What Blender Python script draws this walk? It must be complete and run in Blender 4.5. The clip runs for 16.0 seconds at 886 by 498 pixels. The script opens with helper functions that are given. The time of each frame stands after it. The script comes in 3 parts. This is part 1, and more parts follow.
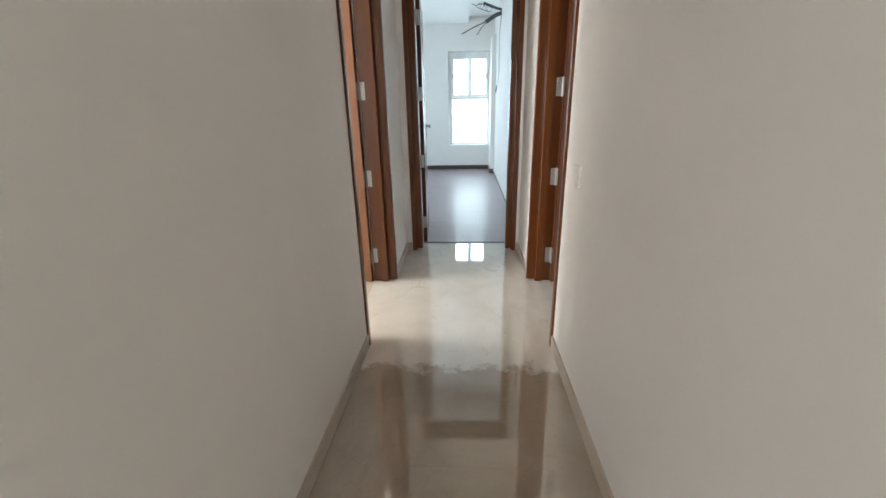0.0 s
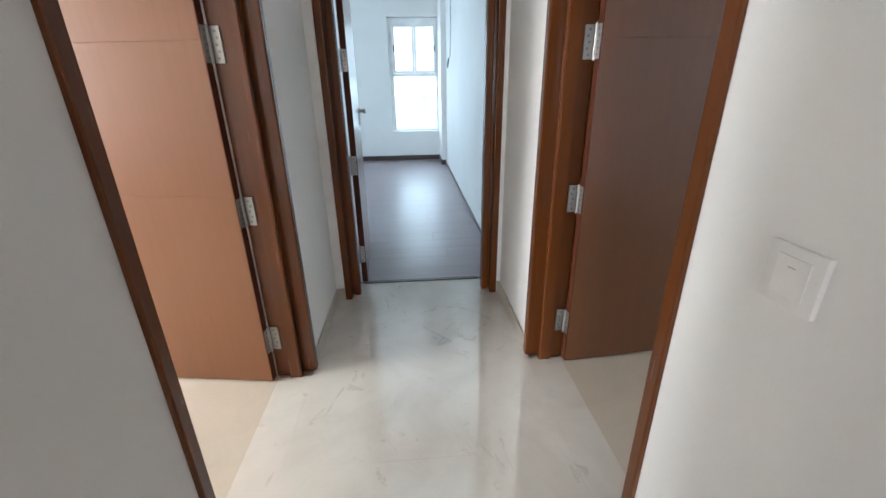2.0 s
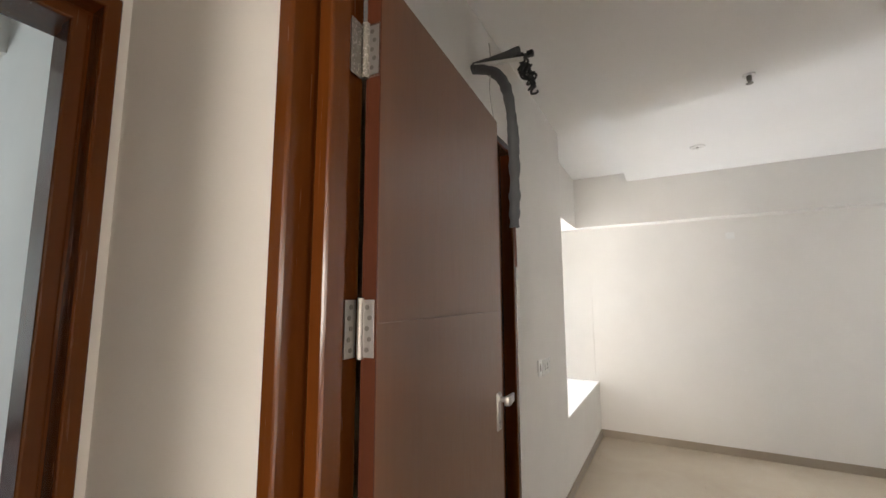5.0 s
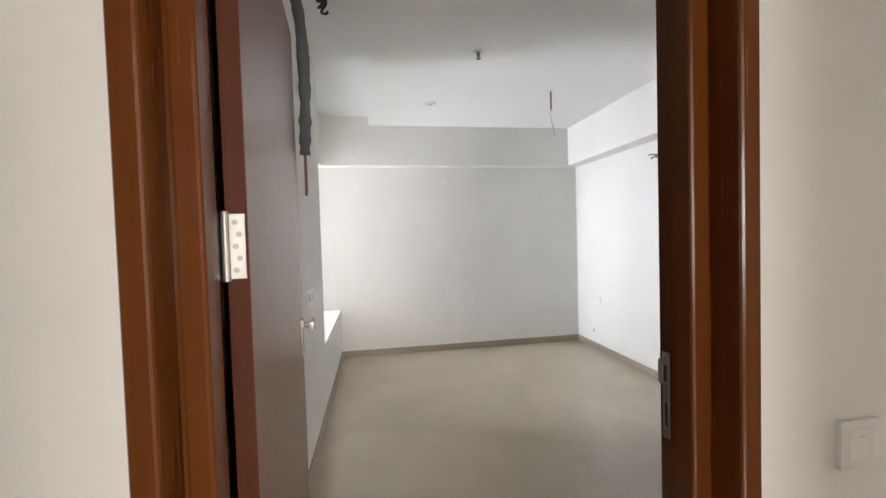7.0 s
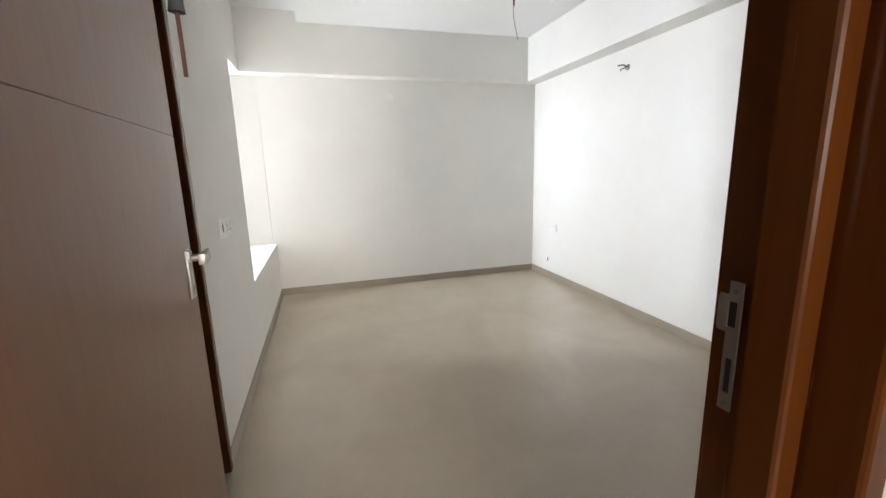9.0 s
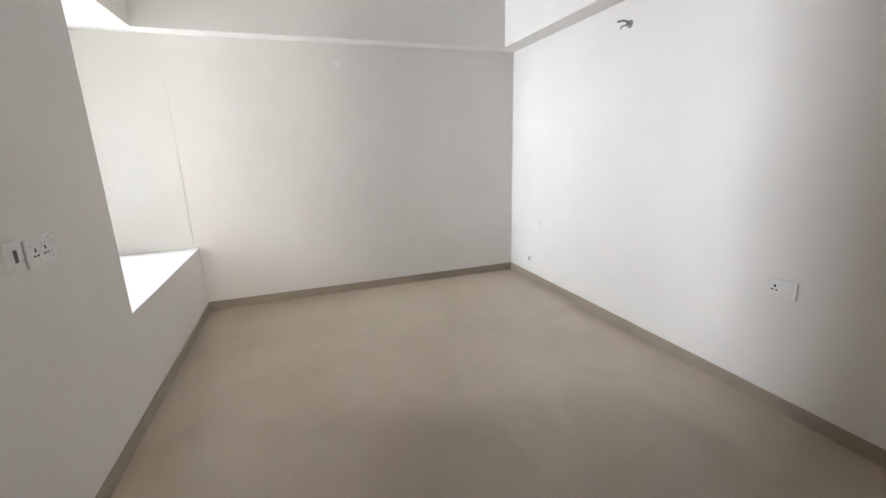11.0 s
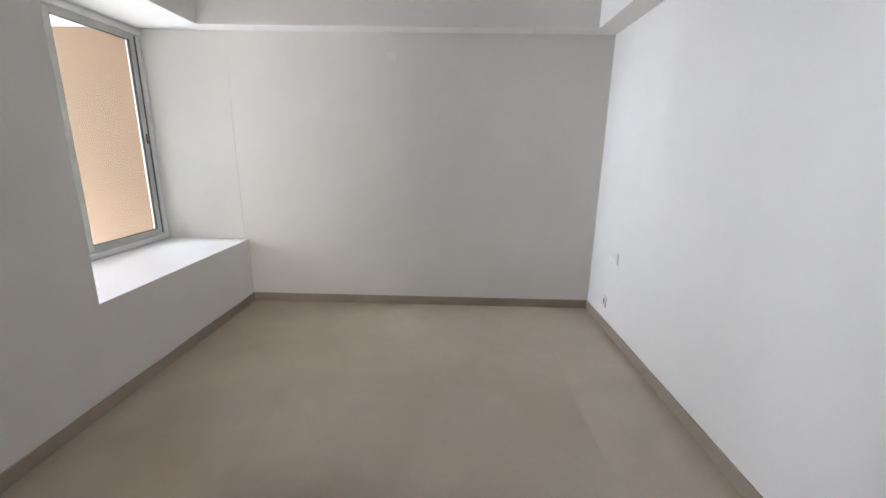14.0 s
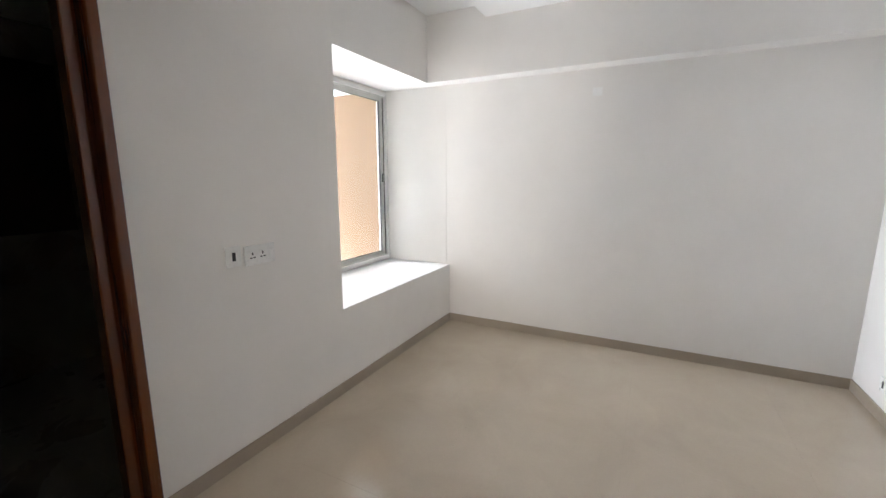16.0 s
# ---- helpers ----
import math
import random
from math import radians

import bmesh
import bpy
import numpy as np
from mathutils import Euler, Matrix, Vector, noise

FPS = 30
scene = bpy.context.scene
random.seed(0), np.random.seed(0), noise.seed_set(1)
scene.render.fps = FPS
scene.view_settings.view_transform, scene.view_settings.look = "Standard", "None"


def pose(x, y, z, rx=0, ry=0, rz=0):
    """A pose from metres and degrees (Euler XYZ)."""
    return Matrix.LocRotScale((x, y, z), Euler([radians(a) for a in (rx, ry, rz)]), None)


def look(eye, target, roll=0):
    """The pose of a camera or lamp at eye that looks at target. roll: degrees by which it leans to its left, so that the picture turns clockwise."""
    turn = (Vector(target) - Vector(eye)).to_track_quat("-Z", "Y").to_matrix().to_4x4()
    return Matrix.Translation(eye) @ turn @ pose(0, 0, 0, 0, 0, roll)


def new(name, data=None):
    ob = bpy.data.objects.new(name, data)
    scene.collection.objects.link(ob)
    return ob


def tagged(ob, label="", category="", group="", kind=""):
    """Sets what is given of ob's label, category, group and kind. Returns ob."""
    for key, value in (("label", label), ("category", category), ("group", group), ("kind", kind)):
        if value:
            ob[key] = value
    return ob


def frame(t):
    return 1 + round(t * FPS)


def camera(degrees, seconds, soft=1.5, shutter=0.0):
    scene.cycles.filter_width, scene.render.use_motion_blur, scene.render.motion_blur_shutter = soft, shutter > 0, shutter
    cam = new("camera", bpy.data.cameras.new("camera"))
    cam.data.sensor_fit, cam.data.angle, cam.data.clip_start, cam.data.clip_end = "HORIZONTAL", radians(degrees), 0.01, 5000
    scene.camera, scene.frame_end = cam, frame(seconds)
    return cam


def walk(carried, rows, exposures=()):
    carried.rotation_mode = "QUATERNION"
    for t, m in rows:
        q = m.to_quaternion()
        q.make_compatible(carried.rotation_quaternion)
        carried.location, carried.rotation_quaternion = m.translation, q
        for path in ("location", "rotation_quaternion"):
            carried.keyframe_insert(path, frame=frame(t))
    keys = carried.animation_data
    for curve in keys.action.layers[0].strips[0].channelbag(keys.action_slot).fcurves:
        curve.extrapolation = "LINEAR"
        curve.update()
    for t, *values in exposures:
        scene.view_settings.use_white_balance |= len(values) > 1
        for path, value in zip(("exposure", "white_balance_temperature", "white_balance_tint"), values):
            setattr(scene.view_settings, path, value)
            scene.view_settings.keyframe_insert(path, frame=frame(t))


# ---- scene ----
cam = camera(94.9, 16.0)
PATH = [
    (0, (0.057, 0.038, 1.27), (-0.059, 1.922, 0.608), -1.2),
    (0.5, (0.033, 0.356, 1.226), (-0.049, 2.198, 0.45), -1.0),
    (1, (-0.031, 0.643, 1.236), (-0.066, 2.45, 0.379), -1.1),
    (1.5, (-0.003, 0.993, 1.227), (0.02, 2.807, 0.384), -1.0),
    (2, (0.0, 1.327, 1.236), (0.136, 3.178, 0.492), -0.9),
    (2.5, (-0.004, 1.662, 1.28), (0.282, 3.544, 0.667), -1.2),
    (3, (0.042, 1.936, 1.287), (0.488, 3.829, 0.82), -1.4),
    (3.5, (0.043, 2.117, 1.318), (0.723, 3.97, 1.001), -0.9),
    (4, (-0.046, 2.221, 1.36), (1.002, 3.921, 1.245), 0.6),
    (4.5, (-0.051, 2.278, 1.4), (1.377, 3.675, 1.496), 0.6),
    (5, (0.035, 2.374, 1.434), (1.773, 3.333, 1.678), -0.2),
    (7.5, (-0.091, 2.726, 1.353), (1.84, 2.24, 1.165), -1.3),
    (8, (-0.041, 2.768, 1.318), (1.854, 2.194, 1.038), -1.4),
    (8.5, (0.097, 2.701, 1.293), (1.981, 2.128, 0.948), -1.4),
    (9, (0.28, 2.587, 1.288), (2.163, 2.04, 0.896), -1.6),
    (9.5, (0.469, 2.527, 1.285), (2.333, 1.943, 0.852), -1.3),
    (10, (0.665, 2.479, 1.286), (2.499, 1.829, 0.822), -1.6),
    (12.5, (1.16, 1.753, 1.33), (3.021, 1.25, 0.797), -1.4),
    (13, (1.25, 1.626, 1.318), (3.151, 1.284, 0.799), -0.2),
    (13.5, (1.326, 1.441, 1.341), (3.257, 1.312, 0.836), 0.7),
    (14, (1.358, 1.331, 1.34), (3.3, 1.369, 0.864), 1.0),
    (14.5, (1.364, 1.37, 1.331), (3.304, 1.582, 0.893), 1.1),
    (15, (1.357, 1.395, 1.343), (3.267, 1.827, 0.937), 0.9),
    (15.5, (1.334, 1.38, 1.369), (3.175, 2.062, 0.987), 0.6),
    (16, (1.307, 1.388, 1.381), (3.061, 2.285, 1.036), -0.0),
]
EXPOSURES = [
    (0.0, 1.3, 6300, 9), (1.0, 1.3, 6200, 9), (2.0, 1.24, 5800, 8), (2.5, 1.35, 5650, 8), (3.0, 1.5, 6050, 10), (3.5, 1.45, 6500, 11),
    (4.0, 1.1, 6650, 12), (4.5, 0.88, 7000, 13), (5.0, 0.92, 7200, 14), (7.5, 0.88, 6600, 11), (8.5, 1.05, 6650, 10), (10.0, 1.0, 6900, 12),
    (12.5, 0.5, 6550, 14), (14.5, 0.42, 6550, 14), (15.2, 0.5, 6550, 15), (16.0, 0.82, 6650, 14),
]
walk(cam, [(t, look(eye, target, roll)) for t, eye, target, roll in PATH], EXPOSURES)

# ---- world and large lights ----
world = bpy.data.worlds.new("sky")
scene.world = world
world.use_nodes = True
wn = world.node_tree
wbg = wn.nodes["Background"]
sky = wn.nodes.new("ShaderNodeTexSky")
sky.sky_type = "NISHITA"
sky.sun_disc = False
sky.sun_elevation = radians(58)
sky.sun_rotation = radians(200)
sky.dust_density = 3.0
wn.links.new(sky.outputs["Color"], wbg.inputs["Color"])
wbg.inputs["Strength"].default_value = 0.11

sun_data = bpy.data.lights.new("sun", "SUN")
sun_data.energy, sun_data.angle, sun_data.color = 2.5, radians(0.5), (1.0, 0.95, 0.88)
sun = new("sun", sun_data)
sun.matrix_world = look((math.sin(radians(200)) * math.cos(radians(58)) * 50, math.cos(radians(200)) * math.cos(radians(58)) * 50, math.sin(radians(58)) * 50), (0, 0, 0))


def window_light(name, at, to, wide, high, watts, color=(0.93, 0.97, 1.0)):
    d = bpy.data.lights.new(name, "AREA")
    d.shape, d.size, d.size_y, d.energy, d.color = "RECTANGLE", wide, high, watts, color
    ob = new(name, d)
    ob.matrix_world = look(at, to)
    return ob


window_light("sky_light_bay", (4.42, 6.3, 1.40), (4.08, 3.7, 1.12), 0.65, 2.6, 222, (0.81, 0.89, 1.0))
# Unseen lamp below the bay sill, added to brighten the ceiling; no ledge is built.
window_light("sunlit_ledge_bounce", (4.12, 4.60, 0.03), (4.10, 3.9, 2.65), 0.6, 0.8, 26, (0.74, 0.86, 1.0))
window_light("sky_light_far_window", (0.1, 9.25, 1.4), (0.1, 5.0, 1.3), 0.9, 1.7, 13, (0.68, 0.87, 1.0))
# Added fill lamp outside an unseen side opening, lifts the far room's ambient.
window_light("sky_light_far_side", (-3.2, 6.4, 1.5), (0.0, 6.4, 1.3), 1.6, 1.5, 30, (0.66, 0.87, 1.0))
window_light("sky_light_second_bedroom", (-4.2, 2.16, 1.5), (-1.0, 2.21, 1.0), 1.3, 1.3, 90, (1.0, 0.965, 0.915))
window_light("sky_light_living", (-1.4, -6.2, 1.5), (0.2, 0.0, 1.2), 2.0, 1.8, 90, (1.0, 0.965, 0.93))


# ---- materials ----
def nodes_of(name):
    m = bpy.data.materials.new(name)
    m.use_nodes = True
    nt = m.node_tree
    return m, nt, nt.nodes["Principled BSDF"]


def node(nt, kind, **vals):
    n = nt.nodes.new(kind)
    for k, v in vals.items():
        n.inputs[k].default_value = v
    return n


def coords(nt, scale=(1, 1, 1), space="Object"):
    tc = nt.nodes.new("ShaderNodeTexCoord")
    mp = nt.nodes.new("ShaderNodeMapping")
    mp.inputs["Scale"].default_value = scale
    nt.links.new(tc.outputs[space], mp.inputs["Vector"])
    return mp.outputs["Vector"]


def world_coords(nt, scale=(1, 1, 1)):
    g = nt.nodes.new("ShaderNodeNewGeometry")
    mp = nt.nodes.new("ShaderNodeMapping")
    mp.inputs["Scale"].default_value = scale
    nt.links.new(g.outputs["Position"], mp.inputs["Vector"])
    return mp.outputs["Vector"]


def ramp(nt, fac, stops):
    r = nt.nodes.new("ShaderNodeValToRGB")
    e = r.color_ramp.elements
    e[0].position, e[0].color = stops[0][0], (*stops[0][1], 1)
    e[1].position, e[1].color = stops[-1][0], (*stops[-1][1], 1)
    for p, c in stops[1:-1]:
        x = e.new(p)
        x.color = (*c, 1)
    nt.links.new(fac, r.inputs["Fac"])
    return r.outputs["Color"]


def bump(nt, bsdf, height, strength, dist):
    b = nt.nodes.new("ShaderNodeBump")
    b.inputs["Strength"].default_value = strength
    b.inputs["Distance"].default_value = dist
    nt.links.new(height, b.inputs["Height"])
    nt.links.new(b.outputs["Normal"], bsdf.inputs["Normal"])


def mix(nt, fac, a, b):
    m = nt.nodes.new("ShaderNodeMix")
    m.data_type = "RGBA"
    for sock, v in ((m.inputs[0], fac), (m.inputs[6], a), (m.inputs[7], b)):
        if isinstance(v, (int, float)):
            sock.default_value = v
        elif isinstance(v, tuple):
            sock.default_value = (*v, 1)
        else:
            nt.links.new(v, sock)
    return m.outputs[2]


def map_range(nt, v, a, b, c=0.0, d=1.0):
    m = nt.nodes.new("ShaderNodeMapRange")
    for i, x in ((1, a), (2, b), (3, c), (4, d)):
        m.inputs[i].default_value = x
    nt.links.new(v, m.inputs[0])
    return m.outputs[0]


def paint(name, color, rough=0.75, marks=0.03):
    m, nt, b = nodes_of(name)
    v = world_coords(nt)
    big = node(nt, "ShaderNodeTexNoise", Scale=1.3, Detail=5.0, Roughness=0.6)
    fine = node(nt, "ShaderNodeTexNoise", Scale=160.0, Detail=3.0)
    roll = node(nt, "ShaderNodeTexNoise", Scale=9.0, Detail=6.0, Roughness=0.65)
    for n in (big, fine, roll):
        nt.links.new(v, n.inputs["Vector"])
    lo = tuple(c * (1 - marks * 1.6) for c in color)
    hi = tuple(min(1, c * (1 + marks)) for c in color)
    nt.links.new(ramp(nt, big.outputs["Fac"], [(0.3, lo), (0.55, color), (0.75, hi)]), b.inputs["Base Color"])
    nt.links.new(map_range(nt, roll.outputs["Fac"], 0.3, 0.7, rough - 0.07, rough + 0.07), b.inputs["Roughness"])
    add = nt.nodes.new("ShaderNodeMath")
    add.operation = "MULTIPLY_ADD"
    nt.links.new(roll.outputs["Fac"], add.inputs[0])
    add.inputs[1].default_value = 2.5
    nt.links.new(fine.outputs["Fac"], add.inputs[2])
    bump(nt, b, add.outputs[0], 0.12, 0.0015)
    return m


def wood(name, dark, mid, light, rough=0.3, axis="Z", coat=0.35, scale=1.0, relief=0.08, spec=0.5):
    m, nt, b = nodes_of(name)
    s = {"Z": (26, 26, 1.1), "X": (1.1, 26, 26), "Y": (26, 1.1, 26)}[axis]
    v = coords(nt, tuple(k * scale for k in s))
    info = nt.nodes.new("ShaderNodeObjectInfo")
    grain = node(nt, "ShaderNodeTexNoise", Scale=1.6, Detail=8.0, Roughness=0.62, Distortion=0.6)
    fine = node(nt, "ShaderNodeTexNoise", Scale=9.0, Detail=4.0)
    shift = nt.nodes.new("ShaderNodeVectorMath")
    shift.operation = "ADD"
    nt.links.new(v, shift.inputs[0])
    nt.links.new(map_range(nt, info.outputs["Random"], 0, 1, 0, 40), shift.inputs[1])
    for n in (grain, fine):
        nt.links.new(shift.outputs[0], n.inputs["Vector"])
    blend = mix(nt, 0.3, grain.outputs["Fac"], fine.outputs["Fac"])
    nt.links.new(ramp(nt, blend, [(0.28, dark), (0.5, mid), (0.74, light)]), b.inputs["Base Color"])
    nt.links.new(map_range(nt, fine.outputs["Fac"], 0.2, 0.8, rough - 0.06, rough + 0.08), b.inputs["Roughness"])
    b.inputs["Specular IOR Level"].default_value = spec
    b.inputs["Coat Weight"].default_value = coat
    b.inputs["Coat Roughness"].default_value = 0.12
    bump(nt, b, blend, relief, 0.001)
    return m


def tile(name, base, dark, light, rough, veins=0.5, dusty=False, scratch=0.0):
    m, nt, b = nodes_of(name)
    v = world_coords(nt)
    info = nt.nodes.new("ShaderNodeObjectInfo")
    cloud = node(nt, "ShaderNodeTexNoise", Scale=2.2, Detail=7.0, Roughness=0.6, Distortion=0.7)
    speck = node(nt, "ShaderNodeTexNoise", Scale=70.0, Detail=3.0)
    vein = node(nt, "ShaderNodeTexNoise", Scale=1.7, Detail=5.0, Roughness=0.55, Distortion=1.6)
    for n in (cloud, speck, vein):
        nt.links.new(v, n.inputs["Vector"])
    col = ramp(nt, cloud.outputs["Fac"], [(0.3, dark), (0.5, base), (0.72, light)])
    line = ramp(nt, vein.outputs["Fac"], [(0.485, (0, 0, 0)), (0.5, (veins,) * 3), (0.515, (0, 0, 0))])
    col = mix(nt, line, col, tuple(c * 0.8 for c in dark))
    col = mix(nt, map_range(nt, speck.outputs["Fac"], 0.35, 0.75, 0.0, 0.10), col, tuple(c * 0.75 for c in base))
    tone = map_range(nt, info.outputs["Random"], 0, 1, 0.0, 0.04)
    col = mix(nt, tone, col, dark)
    r = map_range(nt, cloud.outputs["Fac"], 0.3, 0.7, rough * 0.5, rough * 1.8)
    if dusty:
        sep = nt.nodes.new("ShaderNodeSeparateXYZ")
        nt.links.new(v, sep.inputs[0])
        edge = node(nt, "ShaderNodeTexNoise", Scale=7.0, Detail=9.0, Roughness=0.72)
        nt.links.new(v, edge.inputs["Vector"])
        off = nt.nodes.new("ShaderNodeMath")
        off.operation = "MULTIPLY_ADD"
        nt.links.new(edge.outputs["Fac"], off.inputs[0])
        off.inputs[1].default_value = 0.42
        nt.links.new(sep.outputs["Y"], off.inputs[2])
        film = map_range(nt, off.outputs[0], 1.99, 2.05, 0.0, 1.0)
        cloudy = map_range(nt, cloud.outputs["Fac"], 0.3, 0.7, 0.6, 1.0)
        amount = nt.nodes.new("ShaderNodeMath")
        amount.operation = "MULTIPLY"
        nt.links.new(film, amount.inputs[0])
        nt.links.new(cloudy, amount.inputs[1])
        col = mix(nt, amount.outputs[0], col, (0.74, 0.70, 0.62))
        grime = ramp(nt, map_range(nt, off.outputs[0], 1.96, 2.04), [(0.0, (0, 0, 0)), (0.30, (0.0,) * 3), (0.42, (0.55,) * 3), (0.55, (0, 0, 0)), (1.0, (0, 0, 0))])
        dots = node(nt, "ShaderNodeTexNoise", Scale=26.0, Detail=5.0, Roughness=0.7)
        nt.links.new(v, dots.inputs["Vector"])
        spots = nt.nodes.new("ShaderNodeMath")
        spots.operation = "MULTIPLY"
        nt.links.new(grime, spots.inputs[0])
        nt.links.new(map_range(nt, dots.outputs["Fac"], 0.5, 0.6), spots.inputs[1])
        col = mix(nt, spots.outputs[0], col, (0.16, 0.12, 0.08))
        b.inputs["IOR"].default_value = 2.0
        b.inputs["Specular IOR Level"].default_value = 0.9
        scuff = node(nt, "ShaderNodeTexNoise", Scale=3.4, Detail=10.0, Roughness=0.75, Distortion=2.5)
        nt.links.new(v, scuff.inputs["Vector"])
        far = nt.nodes.new("ShaderNodeMath")
        far.operation = "MULTIPLY"
        nt.links.new(ramp(nt, scuff.outputs["Fac"], [(0.58, (0, 0, 0)), (0.64, (0.4,) * 3), (0.70, (0.1,) * 3)]), far.inputs[0])
        nt.links.new(film, far.inputs[1])
        col = mix(nt, far.outputs[0], col, (0.38, 0.32, 0.25))
    nt.links.new(col, b.inputs["Base Color"])
    nt.links.new(r, b.inputs["Roughness"])
    wob = node(nt, "ShaderNodeTexNoise", Scale=5.0, Detail=2.0)
    nt.links.new(v, wob.inputs["Vector"])
    bump(nt, b, wob.outputs["Fac"], 0.02, 0.004)
    return m


def mul(nt, v, k):
    m = nt.nodes.new("ShaderNodeMath")
    m.operation = "MULTIPLY"
    nt.links.new(v, m.inputs[0])
    m.inputs[1].default_value = k
    return m.outputs[0]


def plain(name, color, rough=0.5, metal=0.0, grain=60.0, depth=0.04, coat=0.0):
    m, nt, b = nodes_of(name)
    v = coords(nt)
    n = node(nt, "ShaderNodeTexNoise", Scale=grain, Detail=4.0)
    w = node(nt, "ShaderNodeTexNoise", Scale=grain / 12, Detail=3.0)
    nt.links.new(v, n.inputs["Vector"])
    nt.links.new(v, w.inputs["Vector"])
    nt.links.new(ramp(nt, w.outputs["Fac"], [(0.3, tuple(c * 0.86 for c in color)), (0.7, tuple(min(1, c * 1.06) for c in color))]), b.inputs["Base Color"])
    nt.links.new(map_range(nt, n.outputs["Fac"], 0.3, 0.7, max(0.02, rough - 0.06), rough + 0.06), b.inputs["Roughness"])
    b.inputs["Metallic"].default_value = metal
    b.inputs["Coat Weight"].default_value = coat
    bump(nt, b, n.outputs["Fac"], depth, 0.001)
    return m


M_wall = paint("wall_paint", (0.81, 0.79, 0.755))
M_ceil = paint("ceiling_paint", (0.87, 0.87, 0.86), 0.6, 0.015)
M_switch = plain("warm_white_plastic", (0.81, 0.79, 0.755), 0.5)
M_frame = wood("red_brown_varnish", (0.100, 0.027, 0.005), (0.116, 0.032, 0.006), (0.132, 0.038, 0.008), 0.22, coat=0.1, scale=0.5, relief=0.01, spec=0.35)
M_leaf = wood("brown_veneer", (0.160, 0.060, 0.021), (0.172, 0.065, 0.023), (0.184, 0.070, 0.026), 0.40, coat=0.38, relief=0.012, spec=0.4)
M_edge = wood("leaf_edge_wood", (0.066, 0.017, 0.006), (0.080, 0.020, 0.007), (0.095, 0.025, 0.008), 0.6, coat=0.0, relief=0.02, spec=0.2)
M_tile_hall = tile("polished_cream_tile", (0.37, 0.305, 0.23), (0.32, 0.26, 0.19), (0.43, 0.365, 0.29), 0.03, 0.22, dusty=True)
M_tile_room = tile("beige_tile", (0.505, 0.43, 0.338), (0.475, 0.40, 0.312), (0.54, 0.463, 0.368), 0.06, 0.0)
M_skirt = plain("skirting_tile", (0.36, 0.30, 0.235), 0.4, 0, 30, 0.0)
M_skirt_hall = plain("hall_skirting_tile", (0.48, 0.42, 0.34), 0.4, 0, 30, 0.0)
M_grout = plain("grout", (0.42, 0.35, 0.27), 0.6)
M_sill = paint("white_stone", (0.80, 0.79, 0.78), 0.4, 0.02)
M_plank = wood("dark_laminate", (0.265, 0.213, 0.218), (0.29, 0.235, 0.241), (0.313, 0.256, 0.263), 0.42, "X", 0.1, 0.35, 0.01)
M_darkskirt = plain("dark_brown_skirting", (0.07, 0.045, 0.04), 0.4)
M_steel = plain("brushed_steel", (0.42, 0.405, 0.385), 0.45, 1.0, 120, 0.05)
M_strike = plain("dull_steel", (0.34, 0.30, 0.28), 0.45, 1.0, 120, 0.03)
M_wrap = plain("crumpled_film", (0.40, 0.37, 0.33), 0.25, 0.3, 200, 1.0, 0.5)
M_screw = plain("dark_screw", (0.25, 0.24, 0.22), 0.4, 1.0)
M_plastic = plain("white_plastic", (0.83, 0.83, 0.81), 0.3)
M_scuff = plain("dusty_scuff", (0.40, 0.37, 0.32), 0.6)
M_black = plain("black_plastic", (0.02, 0.02, 0.022), 0.4)
M_foam = plain("grey_pipe_foam", (0.10, 0.105, 0.11), 0.7, 0, 40, 0.5)
M_copper = plain("copper_pipe", (0.16, 0.075, 0.055), 0.45, 0.5)
M_wire = plain("grey_wire", (0.42, 0.40, 0.37), 0.5)
M_alu = plain("white_aluminium", (0.84, 0.84, 0.82), 0.35)
M_gasket = plain("dark_gasket", (0.05, 0.05, 0.045), 0.6)
M_beige = plain("beige_render", (0.30, 0.192, 0.120), 0.9, 0, 8, 0.0)
M_bay = plain("grey_white_aluminium", (0.55, 0.55, 0.51), 0.35)
M_slab = paint("outside_soffit", (0.80, 0.80, 0.78), 0.7)
M_bath = tile("bath_wall_tile", (0.30, 0.28, 0.25), (0.26, 0.24, 0.21), (0.35, 0.33, 0.29), 0.3, 0.1)
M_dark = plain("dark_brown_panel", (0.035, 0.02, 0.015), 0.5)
# Distance haze is put into these two pale base colours; there is no fog.
M_haze = paint("haze_tinted_ground", (0.55, 0.56, 0.55), 0.9, 0.1)
M_far = paint("haze_tinted_facade", (0.75, 0.75, 0.74), 0.9, 0.05)
M_glass = bpy.data.materials.new("window_glass")
M_glass.use_nodes = True
gn = M_glass.node_tree
gn.nodes.clear()
g_out = gn.nodes.new("ShaderNodeOutputMaterial")
g_mix = gn.nodes.new("ShaderNodeMixShader")
g_tr = gn.nodes.new("ShaderNodeBsdfTransparent")
g_tr.inputs[0].default_value = (0.93, 0.95, 0.94, 1)
g_gl = gn.nodes.new("ShaderNodeBsdfGlossy")
g_gl.inputs["Roughness"].default_value = 0.02
g_fr = gn.nodes.new("ShaderNodeLayerWeight")
g_fr.inputs["Blend"].default_value = 0.5
g_pw = gn.nodes.new("ShaderNodeMath")
g_pw.operation = "POWER"
gn.links.new(g_fr.outputs["Facing"], g_pw.inputs[0])
g_pw.inputs[1].default_value = 5.0
g_sc = gn.nodes.new("ShaderNodeMath")
g_sc.operation = "MULTIPLY_ADD"
gn.links.new(g_pw.outputs[0], g_sc.inputs[0])
g_sc.inputs[1].default_value, g_sc.inputs[2].default_value = 0.8, 0.04
gn.links.new(g_sc.outputs[0], g_mix.inputs[0])
